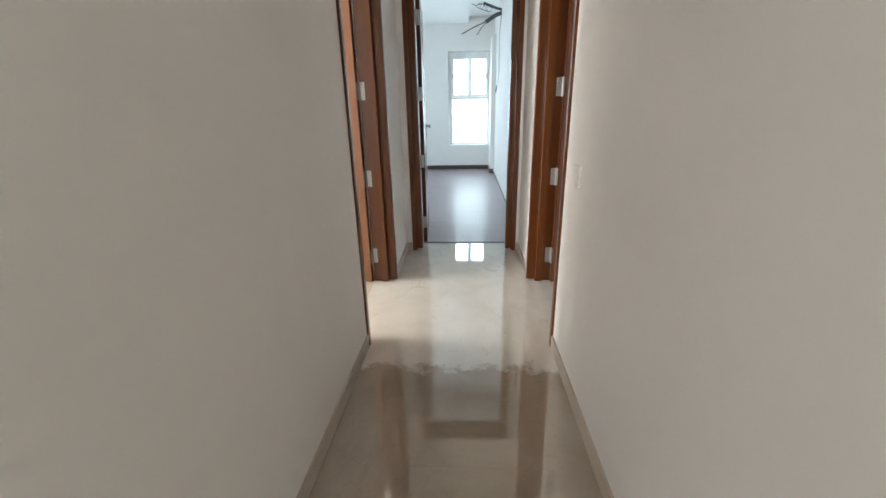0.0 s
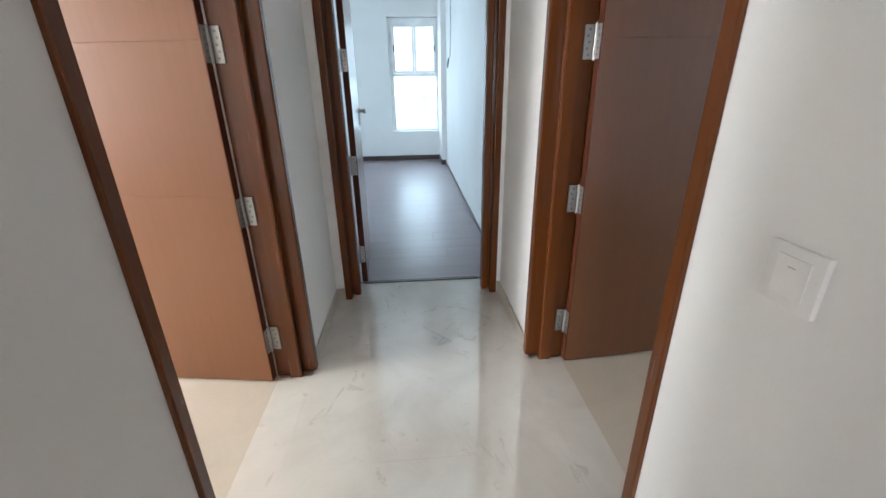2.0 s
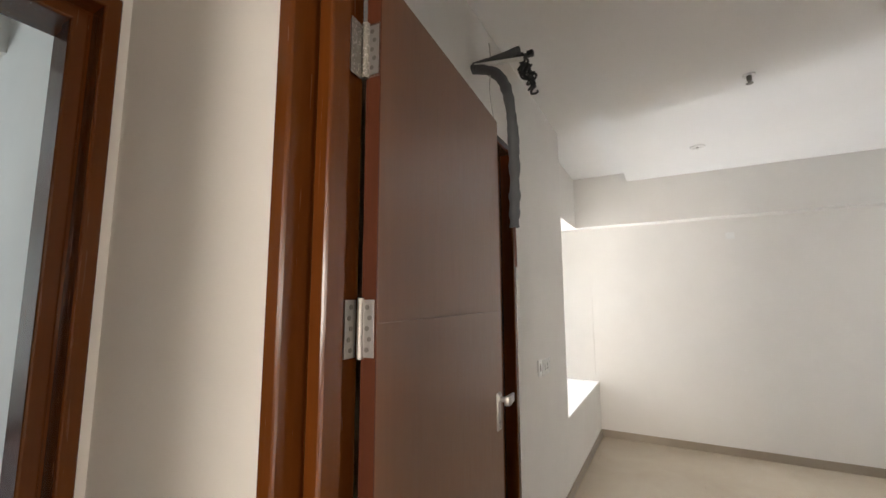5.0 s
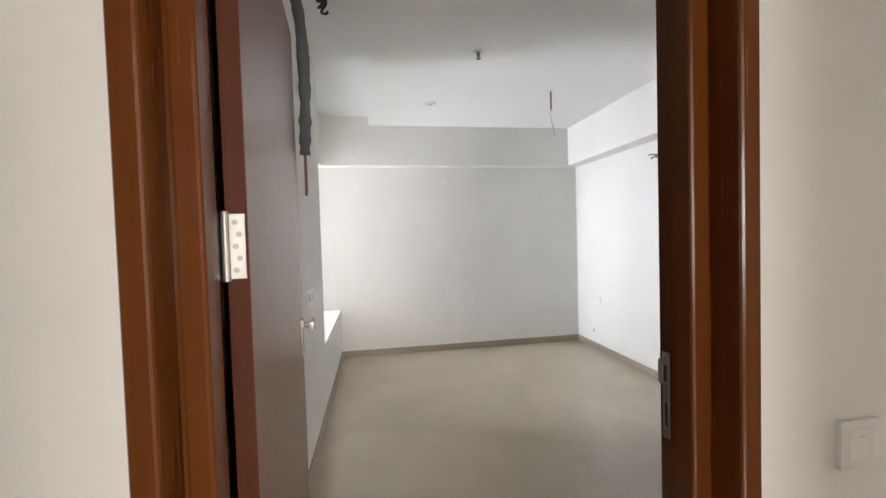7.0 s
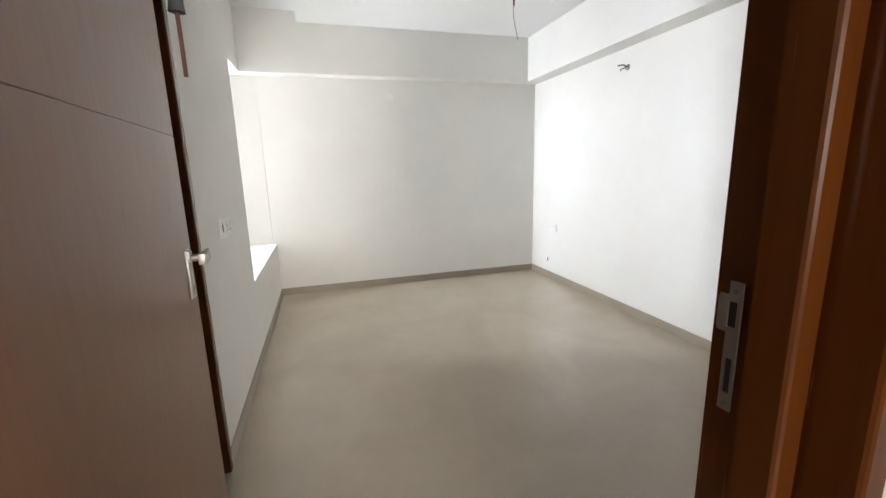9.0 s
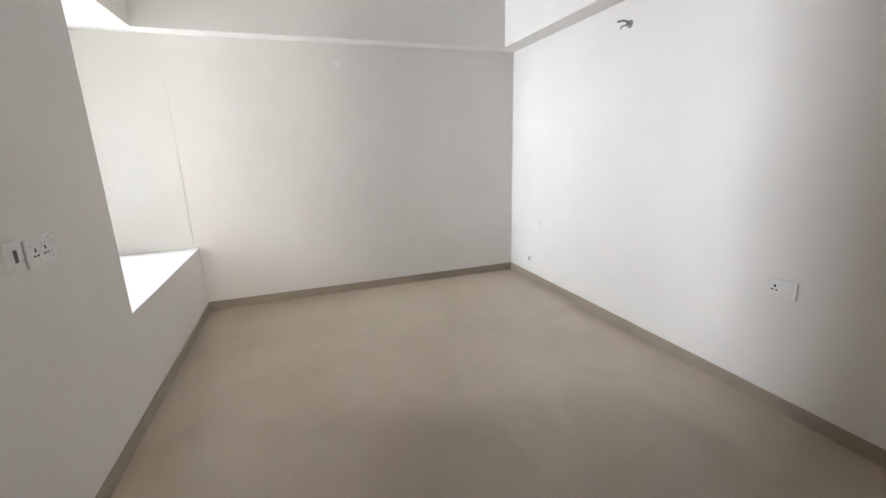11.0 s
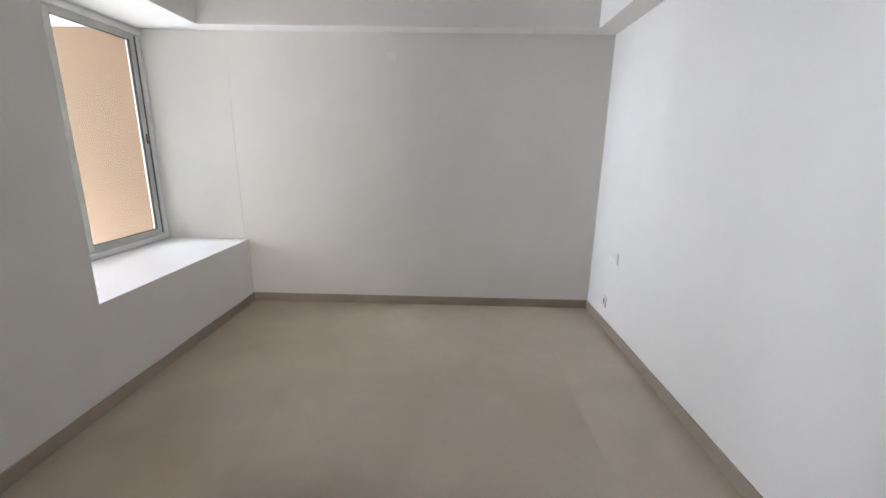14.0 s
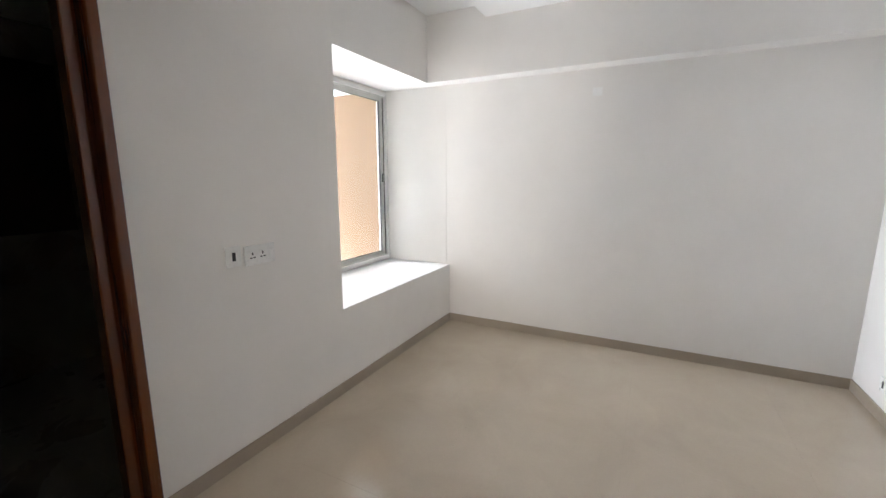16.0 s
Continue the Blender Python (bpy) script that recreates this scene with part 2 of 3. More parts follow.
gn.links.new(g_tr.outputs[0], g_mix.inputs[1])
gn.links.new(g_gl.outputs[0], g_mix.inputs[2])
gn.links.new(g_mix.outputs[0], g_out.inputs[0])


# ---- mesh helpers ----
def add_box(bm, x0, x1, y0, y1, z0, z1, bevel=0.0):
    m = Matrix.Translation(((x0 + x1) / 2, (y0 + y1) / 2, (z0 + z1) / 2)) @ Matrix.Diagonal((abs(x1 - x0), abs(y1 - y0), abs(z1 - z0), 1))
    vs = bmesh.ops.create_cube(bm, size=1, matrix=m)["verts"]
    if bevel:
        es = list({e for v in vs for e in v.link_edges})
        bmesh.ops.bevel(bm, geom=es, offset=bevel, segments=2, affect="EDGES", profile=0.5)


def add_cyl(bm, a, b, r, r2=None, seg=20):
    a, b = Vector(a), Vector(b)
    d = b - a
    m = Matrix.Translation((a + b) / 2) @ d.to_track_quat("Z", "Y").to_matrix().to_4x4()
    bmesh.ops.create_cone(bm, cap_ends=True, segments=seg, radius1=r, radius2=r if r2 is None else r2, depth=d.length, matrix=m)


def add_tube(bm, pts, r, seg=12, wobble=0.0):
    pts = [Vector(p) for p in pts]
    rings = []
    side = Vector((0.31, 0.87, 0.38)).normalized()
    for i, p in enumerate(pts):
        t = (pts[min(i + 1, len(pts) - 1)] - pts[max(i - 1, 0)]).normalized()
        side = (side - t * side.dot(t)).normalized()
        up = t.cross(side)
        rr = r * (1 + wobble * noise.noise(p * 30))
        rings.append([bm.verts.new(p + (side * math.cos(k * math.tau / seg) + up * math.sin(k * math.tau / seg)) * rr) for k in range(seg)])
    for a, b in zip(rings, rings[1:]):
        for k in range(seg):
            bm.faces.new((a[k], a[(k + 1) % seg], b[(k + 1) % seg], b[k]))
    bm.faces.new(rings[0][::-1])
    bm.faces.new(rings[-1])


def curve_pts(keys, n=10):
    keys = [Vector(k) for k in keys]
    out = []
    ext = [keys[0] * 2 - keys[1]] + keys + [keys[-1] * 2 - keys[-2]]
    for i in range(1, len(ext) - 2):
        p0, p1, p2, p3 = ext[i - 1:i + 3]
        for j in range(n):
            t = j / n
            out.append(0.5 * ((2 * p1) + (p2 - p0) * t + (2 * p0 - 5 * p1 + 4 * p2 - p3) * t * t + (3 * p1 - p0 - 3 * p2 + p3) * t ** 3))
    out.append(keys[-1])
    return out


def mesh_of(name, bm, material, smooth=False):
    bmesh.ops.recalc_face_normals(bm, faces=bm.faces)
    me = bpy.data.meshes.new(name)
    bm.to_mesh(me)
    bm.free()
    me.materials.append(material)
    if smooth:
        for p in me.polygons:
            p.use_smooth = True
        me.set_sharp_from_angle(angle=radians(35))
    return me


def part(name, bm, material, parent, label="", smooth=False):
    ob = new(name, mesh_of(name, bm, material, smooth))
    ob.parent = parent
    return tagged(ob, label)


def thing(name, at, label, category, group="", turn=0.0):
    ob = new(name)
    ob.empty_display_size = 0.05
    ob.matrix_world = pose(at[0], at[1], at[2], 0, 0, turn)
    return tagged(ob, label, category, group)


def structure(name, boxes, material, label, bevel=0.0):
    bm = bmesh.new()
    for b in boxes:
        add_box(bm, *b, bevel)
    return tagged(new(name, mesh_of(name, bm, material)), label, "", "", "structure")


# ---- walls, ceilings ----
HALL_L, HALL_R = -0.50, 0.53
ROOM_W, ROOM_E, ROOM_S, ROOM_N = 0.68, 4.757, 0.12, 3.08
END_Y, FAR_Y = 3.632, 3.842
DOOR_H = 2.24
TOP = 2.95

structure("wall_hall_right", [(HALL_R, ROOM_W, -2.0, 2.035, 0, TOP), (HALL_R, ROOM_W, 2.98, END_Y, 0, TOP), (HALL_R, ROOM_W, 2.035, 2.98, DOOR_H - 0.02, TOP)], M_wall, "white painted wall between the hall and the empty bedroom")
structure("wall_hall_left", [(-0.65, HALL_L, -0.5, 2.02, 0, TOP), (-0.65, HALL_L, 2.955, END_Y, 0, TOP), (-0.65, HALL_L, 2.02, 2.955, DOOR_H - 0.02, TOP)], M_wall, "white painted wall along the hall with a doorway")
structure("wall_hall_end", [(-3.15, -0.426, END_Y, FAR_Y, 0, TOP), (0.485, 0.75, END_Y, FAR_Y, 0, TOP), (-0.426, 0.485, END_Y, FAR_Y, DOOR_H - 0.02, TOP)], M_wall, "white painted wall at the hall's end")
structure("wall_bedroom_south", [(ROOM_W, 4.907, -0.03, ROOM_S, 0, TOP)], M_wall, "plain white painted bedroom wall with sockets")
structure("wall_bedroom_east", [(ROOM_E, 4.907, ROOM_S, 3.92, 0, TOP)], M_wall, "plain white painted bedroom wall")
structure("wall_bedroom_north", [(ROOM_W, 1.14, ROOM_N, 3.23, 0, TOP), (2.07, 3.225, ROOM_N, 3.23, 0, TOP), (1.14, 2.07, ROOM_N, 3.23, DOOR_H - 0.02, TOP), (3.075, 3.225, 3.23, 3.92, 0, TOP)], M_wall, "white painted bedroom wall with the bathroom doorway")
structure("wall_bay_window", [(3.225, 3.27, 3.77, 3.92, 0.56, 2.2), (4.734, ROOM_E, 3.77, 3.842, 0.56, 2.2), (3.27, 4.734, 3.77, 3.92, 0.56, 0.575), (3.27, 4.734, 3.77, 3.92, 2.18, 2.2), (3.225, ROOM_E, 3.78, 3.92, 0, 0.56)], M_wall, "white painted reveal round the bay window")
structure("window_seat", [(3.225, ROOM_E, ROOM_N, 3.78, 0, 0.548)], M_wall, "white painted masonry seat under the bay window")
structure("window_seat_top", [(3.225, ROOM_E, ROOM_N - 0.0015, 3.77, 0.5485, 0.56)], M_sill, "white stone top of the window seat", 0.001)
bm = bmesh.new()
lin = [(ROOM_E, 3.112), (ROOM_E - 0.003, 3.116), (4.735, 3.769), (ROOM_E, 3.769)]
lo = [bm.verts.new((x, y, 0.562)) for x, y in lin]
hi = [bm.verts.new((x if i != 1 else ROOM_E - 0.0008, y, 2.198)) for i, (x, y) in enumerate(lin)]
bm.faces.new(lo), bm.faces.new(hi)
for i in range(4):
    bm.faces.new((lo[i], lo[(i + 1) % 4], hi[(i + 1) % 4], hi[i]))
tagged(new("wall_bay_lining", mesh_of("wall_bay_lining", bm, M_wall)), "white plaster lining of the bay's side", "", "", "structure")
structure("beam_east", [(4.60, ROOM_E, ROOM_S, 3.23, 2.2, TOP)], M_wall, "white painted ceiling beam", 0.003)
structure("beam_south", [(ROOM_W, 4.60, ROOM_S, 0.30, 2.2, TOP)], M_wall, "white painted ceiling beam", 0.003)
structure("beam_bay", [(3.225, ROOM_E, 3.23, 3.92, 2.2, TOP)], M_wall, "white painted beam over the bay window")
structure("ceiling_bedroom", [(ROOM_W, 4.60, 0.30, 2.69, 2.65, TOP)], M_ceil, "smooth white painted bedroom ceiling")
structure("ceiling_bedroom_strip", [(ROOM_W, 4.60, 2.69, 3.23, 2.745, TOP)], M_ceil, "higher strip of the white bedroom ceiling")
structure("ceiling_hall", [(HALL_L, HALL_R, -2.0, END_Y, 2.60, TOP)], M_ceil, "white painted hall ceiling")

structure("wall_second_bedroom", [(-4.15, -4.0, -0.5, 1.6, 0, TOP), (-4.15, -4.0, 3.05, 3.3, 0, TOP), (-4.15, -4.0, 1.6, 3.05, 0, 0.85), (-4.15, -4.0, 1.6, 3.05, 2.15, TOP), (-4.15, -0.65, 3.15, 3.3, 0, TOP), (-4.0, -0.65, -0.5, -0.35, 0, TOP)], M_wall, "white painted walls of the second bedroom")
structure("ceiling_second_bedroom", [(-4.0, -0.65, -0.35, 3.15, 2.65, TOP)], M_ceil, "white painted ceiling")
structure("wall_living", [(0.53, 3.0, -2.15, -2.0, 0, TOP), (-3.15, -3.0, -6.2, -0.5, 0, TOP), (3.0, 3.15, -6.2, -2.0, 0, TOP), (-3.0, -2.4, -6.2, -6.05, 0, TOP), (-0.4, 3.0, -6.2, -6.05, 0, TOP), (-2.4, -0.4, -6.2, -6.05, 0, 0.6), (-2.4, -0.4, -6.2, -6.05, 2.4, TOP)], M_wall, "white painted walls of the living room")
structure("ceiling_living", [(-3.0, 3.0, -6.05, -2.0, 2.65, TOP), (-3.0, -0.5, -2.0, -0.5, 2.65, TOP)], M_ceil, "white painted ceiling")

FAR_N = 8.83
structure("wall_far_room_right", [(0.60, 0.75, FAR_Y, FAR_N + 0.2, 0, TOP)], M_wall, "white painted wall of the far room")
structure("wall_far_room_column", [(0.52, 0.60, 8.25, FAR_N, 0, 2.47)], M_wall, "white painted column beside the window")
structure("wall_far_room_window", [(-3.15, -0.305, FAR_N, 9.05, 0, TOP), (0.52, 0.60, FAR_N, 9.05, 0, TOP), (-0.305, 0.52, FAR_N, 9.05, 0, 0.49), (-0.305, 0.52, FAR_N, 9.05, 2.285, TOP)], M_wall, "white painted wall with the tall window")
# The unseen opening in this wall is added to let the side fill lamp in.
structure("wall_far_room_left", [(-3.15, -3.0, FAR_Y, 5.6, 0, TOP), (-3.15, -3.0, 7.2, FAR_N, 0, TOP), (-3.15, -3.0, 5.6, 7.2, 0, 0.75), (-3.15, -3.0, 5.6, 7.2, 2.25, TOP)], M_wall, "white painted wall of the far room")
structure("ceiling_far_room", [(-3.0, 0.105, 5.34, FAR_N, 2.77, TOP), (-3.0, 0.60, FAR_Y, 4.99, 2.85, TOP)], M_ceil, "white painted far room ceiling")
structure("ceiling_far_room_strip", [(0.105, 0.60, 5.34, FAR_N, 2.88, TOP)], M_ceil, "higher strip of the far room ceiling")
structure("beam_far_room", [(-3.0, 0.60, 4.99, 5.34, 2.57, TOP)], M_wall, "white painted ceiling beam of the far room")

structure("wall_bathroom", [(0.75, 0.90, 3.23, 5.35, 0, TOP), (3.0, 3.075, 3.23, 5.35, 0, TOP), (0.90, 3.0, 5.2, 5.35, 0, TOP)], M_bath, "grey tiled walls of the unlit bathroom")
structure("ceiling_bathroom", [(0.90, 3.0, 3.23, 5.2, 2.4, TOP)], M_ceil, "white bathroom ceiling")

structure("wall_outside_return", [(4.80, 5.1, 3.92, 8.0, -0.3, 4.5), (4.738, 4.756, 3.843, 3.92, 0.58, 2.18)], M_beige, "beige rendered outside wall next to the bay window")
structure("slab_outside", [(3.0, 4.797, 3.922, 5.0, 2.225, 2.36)], M_slab, "white soffit of the ledge over the bay window")
structure("ground", [(-1500, 1500, -1500, 1500, -32, -31)], M_haze, "town ground far below, distance haze painted in as a pale colour")
structure("roof", [(-4.15, 5.1, -6.2, 9.25, TOP, TOP + 0.15)], M_slab, "concrete slab over the flat")
structure("floor_slab", [(-4.15, 4.9, -6.2, 9.25, -0.2, -0.012)], M_grout, "concrete slab under the floor finishes")


# ---- skirtings ----
SK, ST = 0.074, 0.010
structure("baseboard_hall", [(HALL_R - ST, HALL_R, -2.0, 2.012, 0, SK), (HALL_R - ST, HALL_R, 3.003, END_Y, 0, SK), (HALL_L, HALL_L + ST, -0.5, 1.995, 0, SK), (HALL_L, HALL_L + ST, 2.983, END_Y, 0, SK), (HALL_L + ST, -0.449, END_Y - ST, END_Y, 0, SK), (0.508, HALL_R - ST, END_Y - ST, END_Y, 0, SK)], M_skirt_hall, "beige tile skirting along the hall", 0.0015)
structure("baseboard_bedroom", [(ROOM_W, ROOM_E, ROOM_S, ROOM_S + ST, 0, SK), (ROOM_E - ST, ROOM_E, ROOM_S + ST, ROOM_N - ST, 0, SK), (2.093, ROOM_E, ROOM_N - ST, ROOM_N, 0, SK), (ROOM_W, 1.117, ROOM_N - ST, ROOM_N, 0, SK), (ROOM_W, ROOM_W + ST, ROOM_S + ST, 2.03, 0, SK)], M_skirt, "beige tile skirting round the bedroom", 0.0015)
structure("baseboard_far_room", [(-3.0, 0.52, FAR_N - 0.015, FAR_N, 0, 0.08), (0.505, 0.585, 8.235, 8.25, 0, 0.08), (0.505, 0.52, 8.25, FAR_N - 0.015, 0, 0.08), (0.59, 0.60, FAR_Y, 8.25, 0, 0.03)], M_darkskirt, "dark brown skirting of the far room", 0.002)


# ---- door frames and leaves ----
def sweep_frame(name, place, s0, s1, high, thick, parent, label=""):
    """A rebated frame round an opening. place(s, u, z) lays along-wall, into-wall and up into the world."""
    prof = [(0.0, 0.003), (0.0, -0.009), (0.003, -0.012), (0.033, -0.012), (0.037, -0.010), (0.039, -0.006), (0.039, 0.056), (0.047, 0.056), (0.047, 0.050), (0.049, 0.046), (0.053, 0.044), (0.081, 0.044), (0.085, 0.046), (0.087, 0.050), (0.087, 0.095), (0.066, 0.095), (0.066, thick + 0.008), (0.02, thick + 0.008), (0.02, 0.003)]
    bm = bmesh.new()
    rows = []
    for d, u in prof:
        rows.append([bm.verts.new(place(s, u, z)) for s, z in ((s0 + d, 0.0), (s0 + d, high - d), (s1 - d, high - d), (s1 - d, 0.0))])
    n = len(prof)
    for i in range(n):
        a, b = rows[i], rows[(i + 1) % n]
        for k in range(3):
            bm.faces.new((a[k], a[k + 1], b[k + 1], b[k]))
    bm.faces.new([r[0] for r in rows])
    bm.faces.new([r[3] for r in rows])
    me = mesh_of(name, bm, M_frame)
    ob = new(name, me)
    ob.parent = parent
    return tagged(ob, label)


HINGES = (2.03, 1.433, 0.849, 0.265)


def make_hinge(parent, z):
    """A butt hinge about the pin at 0, 0: one plate on the leaf's edge, the other on the jamb."""
    bm = bmesh.new()
    add_cyl(bm, (0, 0, z - 0.118), (0, 0, z + 0.004), 0.0068, seg=16)
    for k in range(1, 5):
        add_cyl(bm, (0, 0, z - 0.114 + k * 0.0228 - 0.001), (0, 0, z - 0.114 + k * 0.0228 + 0.001), 0.0076, seg=16)
    hinge = part("hinge", bm, M_steel, parent, "satin steel butt hinge", True)
    bm = bmesh.new()
    add_box(bm, 0.0005, 0.0028, -0.032, -0.004, z - 0.114, z, 0.0005)
    part("leaf_plate", bm, M_steel, hinge)
    bm = bmesh.new()
    add_box(bm, -0.038, -0.004, 0.0085, 0.0138, z - 0.114, z, 0.0005)
    part("jamb_plate", bm, M_steel, hinge)
    for k in range(5):
        zz = z - 0.015 - k * 0.021
        off = 0.022 if k % 2 else 0.016
        bm = bmesh.new()
        add_cyl(bm, (-0.0006, -off, zz), (0.0012, -off, zz), 0.0050, seg=12)
        part("screw", bm, M_screw, hinge)
        bm = bmesh.new()
        add_cyl(bm, (-off - 0.004, 0.0072, zz), (-off - 0.004, 0.009, zz), 0.0050, seg=12)
        part("screw", bm, M_screw, hinge)


def door_leaf(parent, long, grooves=(0.863, 1.387)):
    """A leaf from its pin at 0, 0 along +x, its thickness towards -y."""
    T = 0.036
    bm = bmesh.new()
    zs = [0.008] + [g + e for g in grooves for e in (-0.0013, 0.0013)] + [2.155]
    for a, b in zip(zs[::2], zs[1::2]):
        add_box(bm, 0.006, long, -T, 0.0, a, b, 0.0008)
    add_box(bm, 0.007, long - 0.001, -T + 0.0022, -0.0022, grooves[0] - 0.01, grooves[-1] + 0.01)
    part("leaf", bm, M_leaf, parent, "brown wood-veneer door leaf with fine grooves")
    bm = bmesh.new()
    add_box(bm, 0.003, 0.006, -T + 0.0005, -0.0005, 0.008, 2.155)
    add_box(bm, long, long + 0.003, -T + 0.0005, -0.0005, 0.008, 2.155)
    part("edge_band", bm, M_edge, parent, "red-brown edge of the leaf")
    for side in (0, 1):
        s = -1 if side == 0 else 1
        yy = -T if side == 0 else 0.0
        bm = bmesh.new()
        add_box(bm, long - 0.078, long - 0.040, yy, yy + s * 0.007, 0.963, 1.094, 0.002)
        handle = part("door_handle", bm, M_steel, parent, "satin steel lever handle on a long plate", True)
        bm = bmesh.new()
        add_box(bm, long - 0.074, long - 0.044, min(yy, yy + s * 0.012), max(yy, yy + s * 0.012), 1.060, 1.090, 0.003)
        part("rose", bm, M_steel, handle, smooth=True)
        bm = bmesh.new()
        add_cyl(bm, (long - 0.060, yy + s * 0.010, 1.072), (long - 0.060, yy + s * 0.034, 1.072), 0.0095)
        part("neck", bm, M_steel, handle, smooth=True)
        bm = bmesh.new()
        foot = [(long - 0.078, 0.030), (long - 0.078, 0.046), (long - 0.064, 0.050), (long + 0.010, 0.044), (long + 0.010, 0.036), (long - 0.060, 0.030)]
        rings = [[bm.verts.new((x, yy + s * y, z)) for x, y in foot] for z in (1.054, 1.084)]
        bm.faces.new(rings[0]), bm.faces.new(rings[1])
        for k in range(6):
            bm.faces.new((rings[0][k], rings[0][(k + 1) % 6], rings[1][(k + 1) % 6], rings[1][k]))
        bmesh.ops.recalc_face_normals(bm, faces=bm.faces)
        bmesh.ops.bevel(bm, geom=bm.edges[:], offset=0.0015, segments=2, affect="EDGES", profile=0.5)
        part("lever", bm, M_steel, handle, smooth=True)
        bm = bmesh.new()
        add_cyl(bm, (long - 0.059, yy, 0.990), (long - 0.059, yy + s * 0.0085, 0.990), 0.008)
        add_box(bm, long - 0.0615, long - 0.0565, min(yy, yy + s * 0.0085), max(yy, yy + s * 0.0085), 0.972, 0.990)
        part("keyhole", bm, M_screw, handle, smooth=True)
    bm = bmesh.new()
    add_box(bm, long + 0.003, long + 0.0042, -0.028, -0.008, 0.90, 1.12)
    add_box(bm, long + 0.003, long + 0.010, -0.024, -0.012, 1.04, 1.06, 0.002)
    part("lock_edge", bm, M_steel, parent, "steel lock faceplate")
    for z in HINGES:
        make_hinge(parent, z)


def mirror_x(ob_root):
    """Mirror every mesh under a thing across its own x-z plane, for leaves hung on the other hand."""
    done = set()
    for o in ob_root.children_recursive:
        if o.type == "MESH" and o.data.name not in done:
            done.add(o.data.name)
            o.data.transform(Matrix.Diagonal((1, -1, 1, 1)))
            o.data.flip_normals()


door_r = thing("door_1", (0.60, 2.5, 0), "open red-brown framed bedroom door with brown veneer leaf", "door")
tagged(door_r, kind="structure")
FR = sweep_frame("door_frame", lambda s, u, z: (HALL_R + u - 0.60, s - 2.5, z), 2.013, 3.002, DOOR_H, 0.15, door_r, "varnished red-brown rebated wooden frame")
leaf_r = thing("door_leaf", (0.682, 2.922, 0), "brown veneer bedroom door standing open beside the bathroom doorway", "door", turn=4.2)
door_leaf(leaf_r, 0.855, (1.387,))
bm = bmesh.new()
add_box(bm, 0.0030, 0.0036, -0.035, -0.002, 1.910, 2.036)
add_box(bm, -0.041, -0.002, 0.0074, 0.0080, 1.908, 2.034)
add_cyl(bm, (0, 0, 1.909), (0, 0, 2.037), 0.0088, seg=10)
part("plastic_wrap", bm, M_wrap, leaf_r, "crumpled protective film round the top hinge")

bm = bmesh.new()
for b in ((0.636, 0.653, 0.964, 0.988), (0.636, 0.653, 1.036, 1.078), (0.636, 0.653, 1.112, 1.138), (0.636, 0.640, 0.988, 1.036), (0.649, 0.653, 0.988, 1.036), (0.636, 0.641, 1.078, 1.112)):
    add_box(bm, b[0], b[1], 2.0985, 2.1015, b[2], b[3])
strike = part("strike_plate", bm, M_strike, None, "dull steel strike plate")
strike.parent = door_r
strike.matrix_parent_inverse = Matrix.Translation((-0.60, -2.5, 0))
bm = bmesh.new()
add_box(bm, 0.6525, 0.666, 2.0985, 2.1015, 1.070, 1.120, 0.001)
add_box(bm, 0.663, 0.667, 2.094, 2.1015, 1.074, 1.116, 0.001)
part("strike_lip", bm, M_strike, strike)
bm = bmesh.new()
add_box(bm, 0.641, 0.6535, 2.0983, 2.0995, 1.078, 1.112)
add_box(bm, 0.640, 0.649, 2.0983, 2.0995, 0.988, 1.036)
part("bolt_hole", bm, M_black, strike)
for z in (0.973, 1.126):
    bm = bmesh.new()
    add_cyl(bm, (0.6445, 2.1012, z), (0.6445, 2.1022, z), 0.0035, seg=12)
    part("screw", bm, M_screw, strike)

door_l = thing("door_2", (-0.57, 2.5, 0), "open red-brown framed door to the second bedroom", "door")
tagged(door_l, kind="structure")
sweep_frame("door_frame", lambda s, u, z: (HALL_L - u + 0.57, s - 2.5, z), 1.998, 2.982, DOOR_H, 0.15, door_l, "varnished red-brown rebated wooden frame")
leaf_l = thing("door_leaf", (-0.658, 2.905, 0), "brown veneer door standing open into the second bedroom", "door", turn=180 - 8.5)
door_leaf(leaf_l, 0.84)
mirror_x(leaf_l)

door_e = thing("door_3", (0.03, 3.74, 0), "open red-brown framed door at the hall's end", "door")
tagged(door_e, kind="structure")
sweep_frame("door_frame", lambda s, u, z: (s - 0.03, END_Y + u - 3.74, z), -0.446, 0.505, DOOR_H, 0.21, door_e, "varnished red-brown rebated wooden frame")
leaf_e = thing("door_leaf", (-0.366, 3.850, 0), "brown veneer door standing open into the far room", "door", turn=93.8)
door_leaf(leaf_e, 0.79)

door_b = thing("door_4", (1.6, 3.15, 0), "red-brown framed bathroom doorway behind the open door", "door")
tagged(door_b, kind="structure")
sweep_frame("door_frame", lambda s, u, z: (s - 1.6, ROOM_N + u - 3.15, z), 1.12, 2.09, DOOR_H, 0.15, door_b, "varnished red-brown rebated wooden frame")
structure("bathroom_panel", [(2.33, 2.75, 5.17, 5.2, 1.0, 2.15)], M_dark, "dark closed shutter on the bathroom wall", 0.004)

structure("threshold", [(-0.36, 0.42, FAR_Y - 0.012, FAR_Y + 0.022, 0.0, 0.006)], M_darkskirt, "dark laminate edge profile in the far doorway", 0.002)


